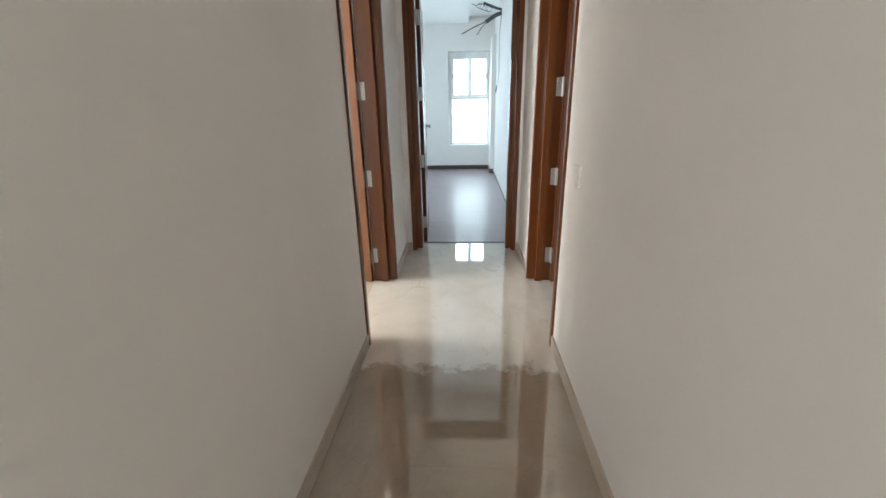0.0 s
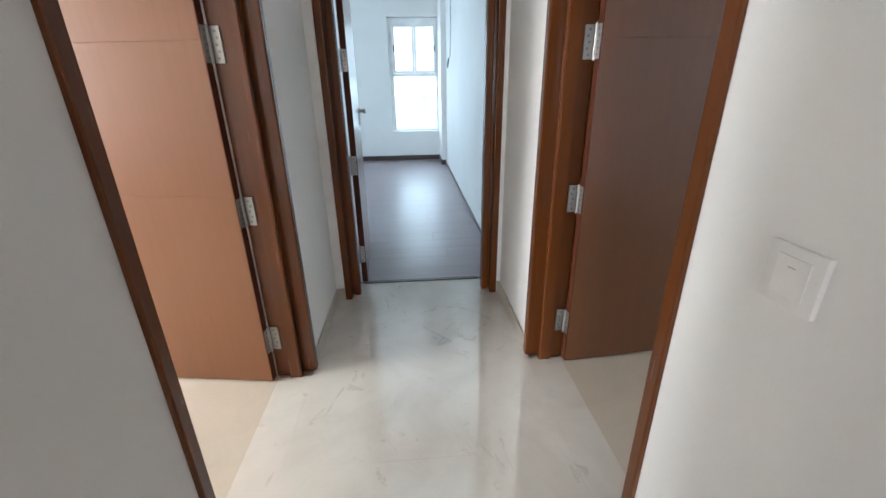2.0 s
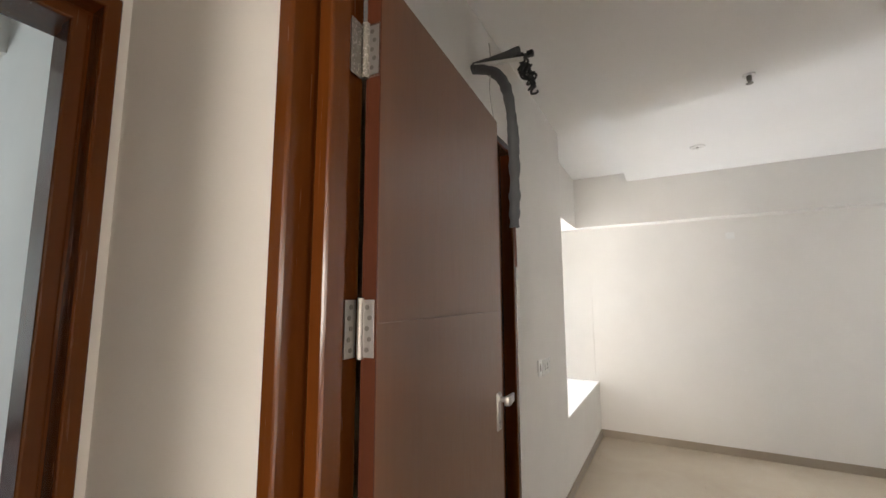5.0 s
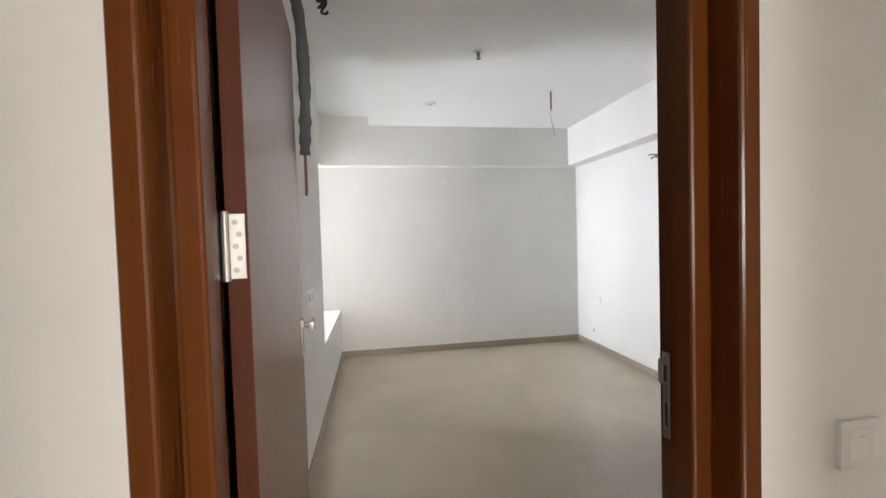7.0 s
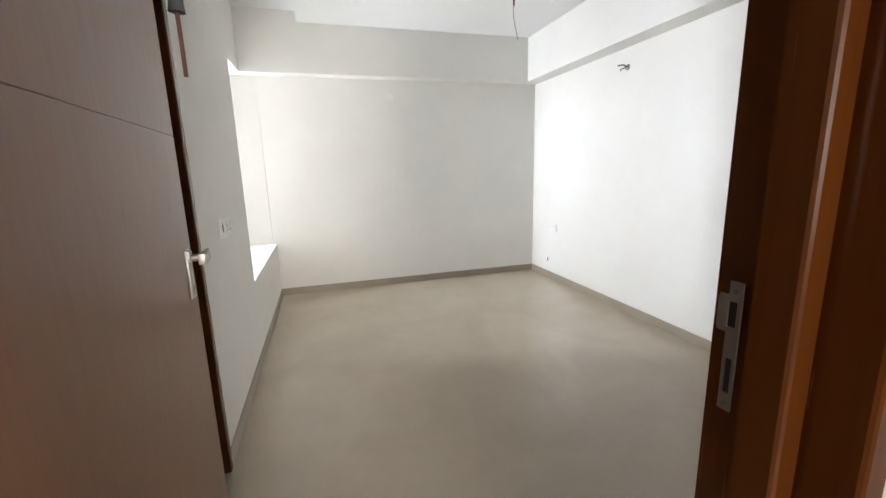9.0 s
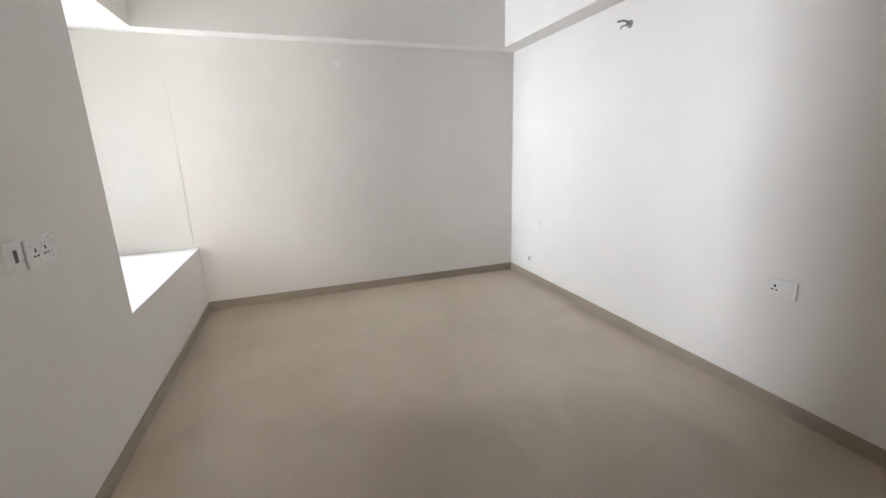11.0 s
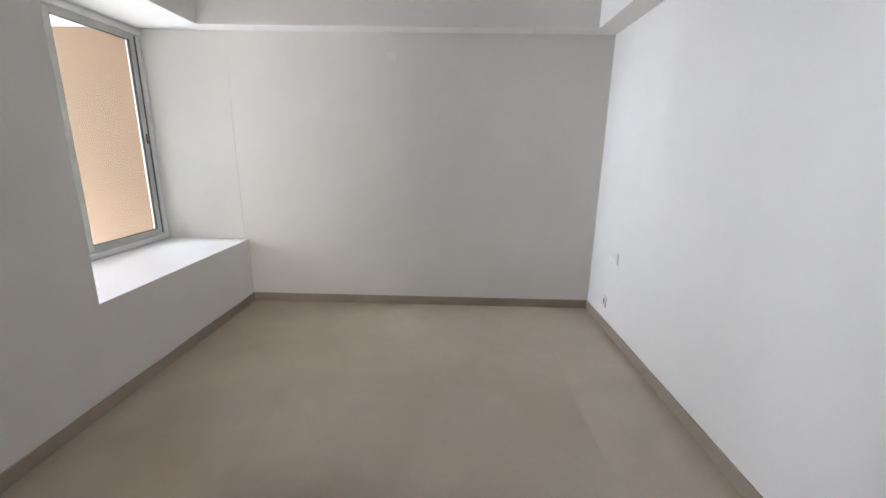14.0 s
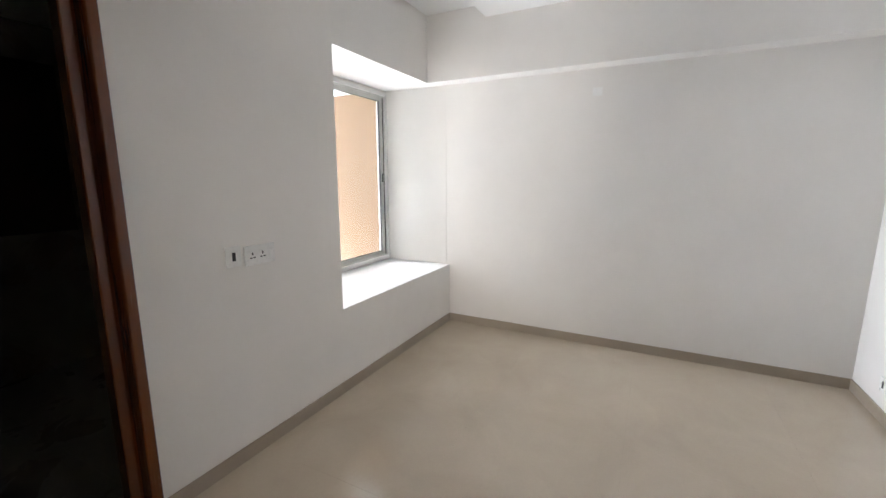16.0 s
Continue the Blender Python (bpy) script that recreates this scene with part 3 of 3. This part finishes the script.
# ---- windows ----
def slide_panel(parent, x0, x1, y0, y1, z0, z1, name="sash"):
    w = 0.044
    bm = bmesh.new()
    add_box(bm, x0, x0 + w, y0, y1, z0, z1, 0.003)
    add_box(bm, x1 - w, x1, y0, y1, z0, z1, 0.003)
    add_box(bm, x0 + w, x1 - w, y0, y1, z0, z0 + w, 0.003)
    add_box(bm, x0 + w, x1 - w, y0, y1, z1 - w, z1, 0.003)
    sash = part(name, bm, M_bay, parent, "pale grey powder-coated aluminium sash")
    bm = bmesh.new()
    g = 0.004
    for b in ((x0 + w, x0 + w + g, z0 + w, z1 - w), (x1 - w - g, x1 - w, z0 + w, z1 - w), (x0 + w + g, x1 - w - g, z0 + w, z0 + w + g), (x0 + w + g, x1 - w - g, z1 - w - g, z1 - w)):
        add_box(bm, b[0], b[1], y0 + 0.004, y1 - 0.004, b[2], b[3])
    part("gasket", bm, M_gasket, sash)
    bm = bmesh.new()
    ym = (y0 + y1) / 2
    add_box(bm, x0 + w, x1 - w, ym - 0.002, ym + 0.002, z0 + w, z1 - w)
    pane = part("pane", bm, M_glass, sash, "clear glass pane")
    pane.visible_shadow = False
    return sash


win = thing("window_1", (0, 0, 0), "pale grey aluminium sliding window in the bay", "window")
tagged(win, kind="structure")
bm = bmesh.new()
X0, X1, Z0, Z1 = 3.272, 4.732, 0.577, 2.178
for b in ((X0, X0 + 0.03, Z0, Z1), (X1 - 0.03, X1, Z0, Z1), (X0 + 0.03, X1 - 0.03, Z0, Z0 + 0.03), (X0 + 0.03, X1 - 0.03, Z1 - 0.03, Z1)):
    add_box(bm, b[0], b[1], 3.755, 3.86, b[2], b[3], 0.002)
part("window_frame", bm, M_alu, win, "pale grey aluminium window frame")
# Dark strips stand in for the shade in the gap between sash and frame.
bm = bmesh.new()
add_box(bm, X1 - 0.049, X1 - 0.031, 3.778, 3.800, Z0 + 0.034, Z1 - 0.034)
add_box(bm, X0 + 0.03, X1 - 0.05, 3.777, 3.800, Z1 - 0.0335, Z1 - 0.0305)
part("track_groove", bm, M_gasket, win, "dark strips filling the gap round the sash in place of its shade")
bm = bmesh.new()
for y in (3.765, 3.802, 3.84):
    add_box(bm, X0 + 0.03, X1 - 0.03, y, y + 0.006, Z0 + 0.03, Z0 + 0.042)
    add_box(bm, X0 + 0.03, X1 - 0.03, y, y + 0.006, Z1 - 0.042, Z1 - 0.03)
part("track", bm, M_bay, win)
slide_panel(win, 3.965, X1 - 0.05, 3.774, 3.800, Z0 + 0.034, Z1 - 0.034)
slide_panel(win, X0 + 0.03, 4.017, 3.811, 3.837, Z0 + 0.034, Z1 - 0.034)
bm = bmesh.new()
add_box(bm, X1 - 0.080, X1 - 0.066, 3.766, 3.774, 1.34, 1.42, 0.003)
part("latch", bm, M_gasket, win, "small dark window latch")

win2 = thing("window_2", (0.11, 8.94, 0.49), "white window with two casements over a fixed pane", "window")
tagged(win2, kind="structure")
ox, oy, oz = 0.11, 8.94, 0.49


def rel(bm, x0, x1, y0, y1, z0, z1, bev=0.003):
    add_box(bm, x0 - ox, x1 - ox, y0 - oy, y1 - oy, z0 - oz, z1 - oz, bev)


bm = bmesh.new()
for b in ((-0.303, -0.238, 0.492, 2.283), (0.485, 0.518, 0.492, 2.283), (-0.238, 0.485, 0.492, 0.53), (-0.238, 0.485, 2.185, 2.283), (-0.238, 0.485, 1.395, 1.445)):
    rel(bm, b[0], b[1], 8.95, 9.02, b[2], b[3])
part("window_frame", bm, M_alu, win2, "white window frame with a transom")
bm = bmesh.new()
rel(bm, -0.303, 0.518, 8.825, 8.948, 0.492, 0.50, 0.002)
part("window_sill", bm, M_sill, win2, "white stone inner sill")
for x0, x1 in ((-0.236, 0.122), (0.125, 0.483)):
    bm = bmesh.new()
    w = 0.038
    for b in ((x0, x0 + w, 1.447, 2.183), (x1 - w, x1, 1.447, 2.183), (x0 + w, x1 - w, 1.447, 1.447 + w), (x0 + w, x1 - w, 2.183 - w, 2.183)):
        rel(bm, b[0], b[1], 8.928, 8.972, b[2], b[3])
    sash = part("casement", bm, M_alu, win2, "white casement sash")
    bm = bmesh.new()
    rel(bm, x0 + w, x1 - w, 8.948, 8.952, 1.447 + w, 2.183 - w, 0)
    part("pane", bm, M_glass, sash).visible_shadow = False
    bm = bmesh.new()
    hx = x0 + 0.02 if x0 < 0 else x1 - 0.02
    rel(bm, hx - 0.008, hx + 0.008, 8.908, 8.928, 1.78, 1.88, 0.003)
    part("handle", bm, M_gasket, sash)
bm = bmesh.new()
rel(bm, -0.238, 0.485, 8.978, 8.982, 0.53, 1.395, 0)
part("pane", bm, M_glass, win2, "fixed clear glass pane").visible_shadow = False


# ---- switches and sockets ----
def wall_plate(name, at, turn, wide, high, label, category, modules, group="", thick=0.009, material=None):
    """A plate whose face looks along its own -y. modules: (kind, x from the middle)."""
    th = thing(name, at, label, category, group, turn)
    bm = bmesh.new()
    add_box(bm, -wide / 2, wide / 2, -thick, 0.0, -high / 2, high / 2, 0.002)
    part("plate", bm, material or M_plastic, th, smooth=True)
    for kind, x in modules:
        if kind == "socket":
            bm = bmesh.new()
            add_box(bm, x - 0.024, x + 0.024, -thick - 0.0012, -thick + 0.001, -0.026, 0.026, 0.0008)
            s = part("socket_face", bm, M_plastic, th)
            for a, b, c, d in ((-0.0038, 0.0038, 0.001, 0.015), (-0.0150, -0.0035, -0.014, -0.008), (0.0035, 0.0150, -0.014, -0.008)):
                bm = bmesh.new()
                add_box(bm, x + a, x + b, -thick - 0.002, -thick, c, d)
                part("pin_hole", bm, M_black, s)
        elif kind == "rocker":
            bm = bmesh.new()
            add_box(bm, x - 0.011, x + 0.011, -thick - 0.003, -thick + 0.001, -0.022, 0.022, 0.0015)
            part("rocker", bm, material or M_plastic, th)
        elif kind == "wide_rocker":
            bm = bmesh.new()
            add_box(bm, x - 0.026, x + 0.026, -thick - 0.0015, -thick + 0.001, -0.030, 0.030, 0.0006)
            r = part("rocker", bm, material or M_plastic, th)
            bm = bmesh.new()
            add_box(bm, x - 0.006, x + 0.006, -thick - 0.0019, -thick - 0.0013, 0.014, 0.0155)
            part("mark", bm, M_wire, r, "small grey line on the rocker")
        elif kind == "blank":
            bm = bmesh.new()
            add_box(bm, x - 0.012, x + 0.012, -thick - 0.0012, -thick + 0.001, -0.026, 0.026, 0.0008)
            part("blank", bm, M_plastic, th)
        elif kind == "hole":
            bm = bmesh.new()
            add_box(bm, x - 0.009, x + 0.009, -thick - 0.0015, -thick, -0.020, 0.020, 0.001)
            part("opening", bm, M_black, th, "empty black module opening")
    return th


wall_plate("light_switch", (0.53, 1.800, 0.980), -90, 0.088, 0.090, "white light switch on the hall wall", "switch", [("wide_rocker", 0.0)], thick=0.010, material=M_switch)
wall_plate("data_socket", (2.497, ROOM_N, 1.024), 0, 0.075, 0.095, "small white plate with one black opening beside a double socket", "socket", [("hole", 0.0)])
wall_plate("double_socket", (2.640, ROOM_N, 1.014), 0, 0.170, 0.095, "white double power socket beside the window bay", "socket", [("socket", -0.045), ("socket", 0.012), ("rocker", 0.062)])
wall_plate("wall_socket", (4.285, ROOM_S, 0.586), 180, 0.130, 0.085, "white double switch plate above the skirting", "socket", [("blank", -0.035), ("rocker", 0.02)])
wall_plate("data_socket", (4.375, ROOM_S, 0.212), 180, 0.075, 0.085, "small white plate with a black opening low on the wall", "socket", [("hole", 0.0)])
wall_plate("power_socket", (2.126, ROOM_S, 0.612), 180, 0.130, 0.088, "white power socket with a rocker switch", "socket", [("socket", -0.026), ("rocker", 0.034)])


# ---- pipes and cables ----
pipe = thing("pipe_bundle", (1.60, 3.08, 2.45), "grey insulated pipe bundle hanging from a wall hole", "pipe")
bm = bmesh.new()
add_tube(bm, curve_pts([(-0.02, 0.03, 0.0), (0.02, -0.06, -0.005), (0.055, -0.12, -0.06), (0.078, -0.145, -0.20), (0.092, -0.15, -0.45), (0.10, -0.14, -0.71)], 16), 0.0235, 14, 0.32)
part("foam_sleeve", bm, M_foam, pipe, "wrinkled dark grey foam sleeve", True)
bm = bmesh.new()
add_tube(bm, curve_pts([(0.10, -0.14, -0.70), (0.104, -0.14, -0.78), (0.112, -0.138, -0.88)]), 0.006, 8)
part("copper_end", bm, M_copper, pipe, "bare copper pipe end", True)
bm = bmesh.new()
add_tube(bm, curve_pts([(0.0, 0.02, 0.02), (0.03, -0.08, 0.04), (0.06, -0.20, 0.07)]), 0.017, 12, 0.2)
add_tube(bm, curve_pts([(0.03, 0.02, 0.03), (0.06, -0.10, 0.05), (0.10, -0.22, 0.055)]), 0.014, 12, 0.2)
part("pipe_stub", bm, M_foam, pipe, "short taped pipe stubs", True)
bm = bmesh.new()
for k in range(8):
    c = Vector((0.078 + 0.007 * k, -0.195 - 0.006 * k, 0.035 - 0.013 * k))
    r = 0.036 + 0.009 * (k % 3)
    add_tube(bm, [c + Vector((r * math.cos(a) * 0.6, 0.012 * math.sin(3 * a + k), r * math.sin(a) - 0.01)) for a in [i * math.tau / 22 for i in range(21)]], 0.0055, 6)
add_box(bm, 0.10, 0.125, -0.245, -0.215, 0.06, 0.085, 0.004)
part("coiled_cable", bm, M_black, pipe, "coil of black cable", True)
bm = bmesh.new()
add_tube(bm, [(-0.01, -0.01, 0.012), (0.055, -0.215, 0.02)], 0.0105, 12)
part("drain_pipe", bm, M_plastic, pipe, "white drain pipe", True)
bm = bmesh.new()
add_tube(bm, curve_pts([(0.02, -0.07, 0.12), (0.025, -0.075, 0.02), (0.02, -0.07, -0.12), (0.06, -0.08, -0.3), (0.05, -0.07, -0.42)]), 0.0025, 6)
part("thin_wire", bm, M_wire, pipe, "thin grey wire", True)

pipe2 = thing("pipe_bundle", (0.60, 7.20, 2.62), "bundle of grey insulated pipes sticking out of the far wall", "pipe")
bm = bmesh.new()
add_tube(bm, curve_pts([(0.03, 0, 0), (-0.10, -0.02, -0.045), (-0.24, -0.04, -0.13)]), 0.03, 12, 0.2)
add_tube(bm, curve_pts([(0.03, 0.0, 0.03), (-0.12, -0.01, 0.07), (-0.28, -0.03, 0.13)]), 0.02, 12, 0.2)
part("foam_sleeve", bm, M_foam, pipe2, "dark grey foam sleeves", True)
bm = bmesh.new()
add_tube(bm, curve_pts([(-0.22, -0.04, -0.12), (-0.42, -0.06, -0.20), (-0.62, -0.10, -0.30)]), 0.008, 8)
add_tube(bm, curve_pts([(-0.22, -0.04, -0.13), (-0.30, -0.05, -0.20), (-0.38, -0.06, -0.31)]), 0.006, 8)
part("copper_end", bm, M_copper, pipe2, "bare copper pipe ends", True)
bm = bmesh.new()
for k in range(4):
    c = Vector((-0.20 - 0.05 * k, -0.03, 0.05 + 0.012 * k))
    r = 0.045 - 0.004 * k
    add_tube(bm, [c + Vector((r * math.cos(a), 0.02 * math.sin(2 * a + k), r * math.sin(a))) for a in [i * math.tau / 20 for i in range(19)]], 0.004, 6)
add_tube(bm, curve_pts([(-0.10, -0.02, 0.06), (-0.25, -0.02, 0.12), (-0.40, -0.03, 0.10), (-0.46, -0.03, 0.12)]), 0.004, 6)
part("coiled_cable", bm, M_black, pipe2, "coil of black cable", True)
wire = thing("hanging_wire", (0.585, 7.22, 2.6), "thin grey wire hanging down the wall to a loose coil", "wire")
bm = bmesh.new()
add_tube(bm, curve_pts([(0.012, 0, 0.0), (-0.01, 0.02, -0.3), (0.0, 0.10, -0.7), (-0.005, 0.16, -1.0)]), 0.006, 6)
part("wire", bm, M_wire, wire, smooth=True)
bm = bmesh.new()
add_tube(bm, [(-0.03 + 0.01 * math.sin(a), 0.18 + 0.06 * math.cos(a), -1.07 + 0.06 * math.sin(a)) for a in [i * math.tau / 24 for i in range(25)]], 0.006, 6)
part("wire_coil", bm, M_black, wire, smooth=True)

pend = thing("ceiling_wire", (3.367, 1.076, 2.65), "bare lamp wire hanging from the ceiling", "wire")
bm = bmesh.new()
add_tube(bm, [(0, 0, 0.0), (0.003, 0, -0.06), (0.0, 0, -0.17)], 0.007, 8)
part("conduit_end", bm, plain("red_brown_sleeve", (0.16, 0.035, 0.03), 0.5), pend, smooth=True)
bm = bmesh.new()
add_tube(bm, curve_pts([(0, 0, -0.16), (-0.012, 0.012, -0.22), (0.02, -0.02, -0.30), (0.012, -0.03, -0.36), (0.03, -0.05, -0.40)]), 0.003, 6)
part("wire_tail", bm, M_wire, pend, smooth=True)
bm = bmesh.new()
add_cyl(bm, (0, 0, -0.012), (0, 0, 0), 0.022)
part("rose", bm, M_plastic, pend, smooth=True)

spr = thing("ceiling_sprinkler", (2.685, 1.916, 2.65), "small brass and white ceiling sprinkler head", "sprinkler")
bm = bmesh.new()
add_cyl(bm, (0, 0, -0.008), (0, 0, 0), 0.030)
part("escutcheon", bm, M_plastic, spr, smooth=True)
bm = bmesh.new()
add_cyl(bm, (0, 0, -0.035), (0, 0, -0.008), 0.012)
add_cyl(bm, (0, 0, -0.052), (0, 0, -0.049), 0.017)
add_tube(bm, curve_pts([(-0.010, 0, -0.03), (-0.014, 0, -0.04), (-0.004, 0, -0.05)]), 0.003, 6)
add_tube(bm, curve_pts([(0.010, 0, -0.03), (0.014, 0, -0.04), (0.004, 0, -0.05)]), 0.003, 6)
part("sprinkler_head", bm, M_screw, spr, smooth=True)

rose = thing("ceiling_point_cover", (3.80, 2.10, 2.65), "round white cover plate on the ceiling", "ceiling cover")
bm = bmesh.new()
add_cyl(bm, (0, 0, -0.010), (0, 0, 0), 0.050, 0.055, 32)
part("cover", bm, M_plastic, rose, smooth=True)
bm = bmesh.new()
add_cyl(bm, (0, 0, -0.0115), (0, 0, -0.010), 0.012)
part("screw", bm, M_screw, rose)

stub = thing("wall_light_point", (3.235, 0.12, 2.048), "loose wires in a broken plaster hole high on the wall", "wire")
bm = bmesh.new()
add_cyl(bm, (0, 0.0, 0), (0, 0.012, 0), 0.024, 0.020, 18)
part("box_ring", bm, M_wire, stub)
bm = bmesh.new()
add_tube(bm, curve_pts([(0, 0.01, 0), (-0.01, 0.05, 0.012), (0.03, 0.075, 0.015)]), 0.006, 6)
add_tube(bm, curve_pts([(0, 0.01, 0), (0.03, 0.04, -0.012), (0.045, 0.03, -0.02)]), 0.005, 6)
part("wire_tail", bm, M_screw, stub, smooth=True)
structure("trim_plaster_patch", [(4.755, 4.757, 1.79, 1.86, 2.0, 2.06)], M_plastic, "square filled patch high on the wall")

bm = bmesh.new()
for a, b, w in (((0.03, 3.25), (0.17, 3.105), 0.004), ((0.17, 3.105), (0.095, 3.085), 0.007), ((0.095, 3.085), (0.135, 3.15), 0.005), ((0.015, 3.28), (0.05, 3.24), 0.003), ((0.12, 3.10), (0.16, 3.125), 0.006)):
    d = (Vector(b) - Vector(a)).normalized()
    n = Vector((-d.y, d.x)) * w
    pts = [Vector(a) + n * 0.4, Vector(a) - n * 0.4, Vector(b) - n, Vector(b) + n]
    bm.faces.new([bm.verts.new((p.x, p.y, 0.0004)) for p in pts])
tagged(new("scuff_mark", mesh_of("scuff_mark", bm, M_scuff)), "faint grey triangular scuff on the polished floor", "", "", "structure")

# ---- far town ----
random.seed(4)
for k in range(46):
    d = random.uniform(320, 1100)
    a = random.uniform(-0.6, 0.6)
    x, y = d * math.sin(a), d * math.cos(a)
    w, l, h = random.uniform(10, 30), random.uniform(10, 26), random.uniform(6, 24)
    b = thing("far_building", (x, y, -31), "block of flats far below, distance haze painted in as a pale colour", "building", "town blocks", random.uniform(0, 90))
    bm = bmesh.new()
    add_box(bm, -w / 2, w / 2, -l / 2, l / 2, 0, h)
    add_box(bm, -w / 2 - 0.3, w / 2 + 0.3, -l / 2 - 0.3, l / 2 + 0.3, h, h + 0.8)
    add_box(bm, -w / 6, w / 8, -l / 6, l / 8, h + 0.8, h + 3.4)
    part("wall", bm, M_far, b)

sk = bpy.data.materials.new("hazy_sky")
sk.use_nodes = True
e = sk.node_tree.nodes.new("ShaderNodeEmission")
e.inputs["Color"].default_value, e.inputs["Strength"].default_value = (0.90, 0.96, 1.0, 1), 1.6
sk.node_tree.links.new(e.outputs[0], sk.node_tree.nodes["Material Output"].inputs[0])
bm = bmesh.new()
add_box(bm, -1200, 1200, 1300, 1302, -40, 900)
tagged(new("backdrop", mesh_of("backdrop", bm, sk)), "white hazy sky over the town", "", "", "structure")

# ---- floor pieces ----
def tile_floor(name, x0, x1, y0, y1, sx, sy, material, label, ox=0.0, oy=0.0):
    root = tagged(new(name), label, "", "", "structure")
    root.matrix_world = Matrix.Translation((x0, y0, 0))
    cache = {}
    gap = 0.0001
    xs = [x0] + [x0 + ox + i * sx for i in range(1 if ox == 0 else 0, 40) if x0 + 0.02 < x0 + ox + i * sx < x1 - 0.02] + [x1]
    ys = [y0] + [y0 + oy + i * sy for i in range(1 if oy == 0 else 0, 40) if y0 + 0.02 < y0 + oy + i * sy < y1 - 0.02] + [y1]
    for a, b in zip(xs, xs[1:]):
        for c, d in zip(ys, ys[1:]):
            key = (round(b - a, 4), round(d - c, 4))
            if key not in cache:
                w, h, e = (b - a) / 2 - gap, (d - c) / 2 - gap, 0.00015
                bm = bmesh.new()
                ring = [[bm.verts.new((sx_ * (w - i), sy_ * (h - i), z)) for sx_, sy_ in ((-1, -1), (1, -1), (1, 1), (-1, 1))] for i, z in ((0, -0.011), (0, -e), (e, 0.0))]
                for p, q in zip(ring, ring[1:]):
                    for k in range(4):
                        bm.faces.new((p[k], p[(k + 1) % 4], q[(k + 1) % 4], q[k]))
                bm.faces.new(ring[-1])
                cache[key] = mesh_of("tile", bm, material)
            ob = new("tile", cache[key])
            ob.parent = root
            ob.location = ((a + b) / 2 - x0, (c + d) / 2 - y0, 0)
    return root


tile_floor("floor_hall", -0.50, 0.53, -2.0, 3.632, 1.03, 0.60, M_tile_hall, "polished cream vitrified tiles, dusty towards the doors", 0, 0.2)
tile_floor("floor_hall_sill", -0.40, 0.46, 3.632, 3.835, 0.86, 0.6, M_tile_hall, "polished cream tile in the far doorway")
tile_floor("floor_sill_right", 0.53, 0.68, 2.09, 2.93, 0.6, 0.84, M_tile_hall, "cream sill tile in the bedroom doorway")
tile_floor("floor_sill_left", -0.65, -0.50, 2.07, 2.90, 0.6, 0.84, M_tile_hall, "cream sill tile in the doorway")
tile_floor("floor_bedroom", 0.68, 4.757, 0.12, 3.08, 0.80, 0.80, M_tile_room, "satin beige vitrified tiles", 0.3, 0.5)
tile_floor("floor_second_bedroom", -4.0, -0.65, -0.35, 3.15, 0.80, 0.80, M_tile_room, "satin beige vitrified tiles", 0.3, 0.5)
tile_floor("floor_bathroom", 0.90, 3.0, 3.08, 5.2, 0.60, 0.60, M_bath, "dark grey bathroom tiles")
tile_floor("floor_living", -3.0, 3.0, -6.05, -2.0, 0.80, 0.80, M_tile_room, "beige vitrified tiles")
tile_floor("floor_living_side", -3.0, -0.5, -2.0, -0.5, 0.80, 0.80, M_tile_room, "beige vitrified tiles")

planks = tagged(new("floor_far_room"), "dark brown laminate planks", "", "", "structure")
cache = {}
random.seed(7)
yy, row = 3.862, 0
while yy < 8.82:
    w = min(0.19, 8.83 - yy)
    x = -3.0 + random.uniform(-0.9, -0.1)
    while x < 0.60:
        a, b = max(x, -3.0), min(x + 1.21, 0.60)
        if b - a > 0.03:
            key = (round(b - a, 3), round(w, 3))
            if key not in cache:
                bm = bmesh.new()
                hw, hh, e = (b - a) / 2 - 0.0003, w / 2 - 0.0003, 0.0005
                ring = [[bm.verts.new((sx_ * (hw - i), sy_ * (hh - i), z)) for sx_, sy_ in ((-1, -1), (1, -1), (1, 1), (-1, 1))] for i, z in ((0, -0.011), (0, -e), (e, 0.0))]
                for p, q in zip(ring, ring[1:]):
                    for k in range(4):
                        bm.faces.new((p[k], p[(k + 1) % 4], q[(k + 1) % 4], q[k]))
                bm.faces.new(ring[-1])
                cache[key] = mesh_of("plank", bm, M_plank)
            ob = new("plank", cache[key])
            ob.parent = planks
            ob.location = ((a + b) / 2, yy + w / 2, 0)
        x += 1.21
    yy += w
    row += 1
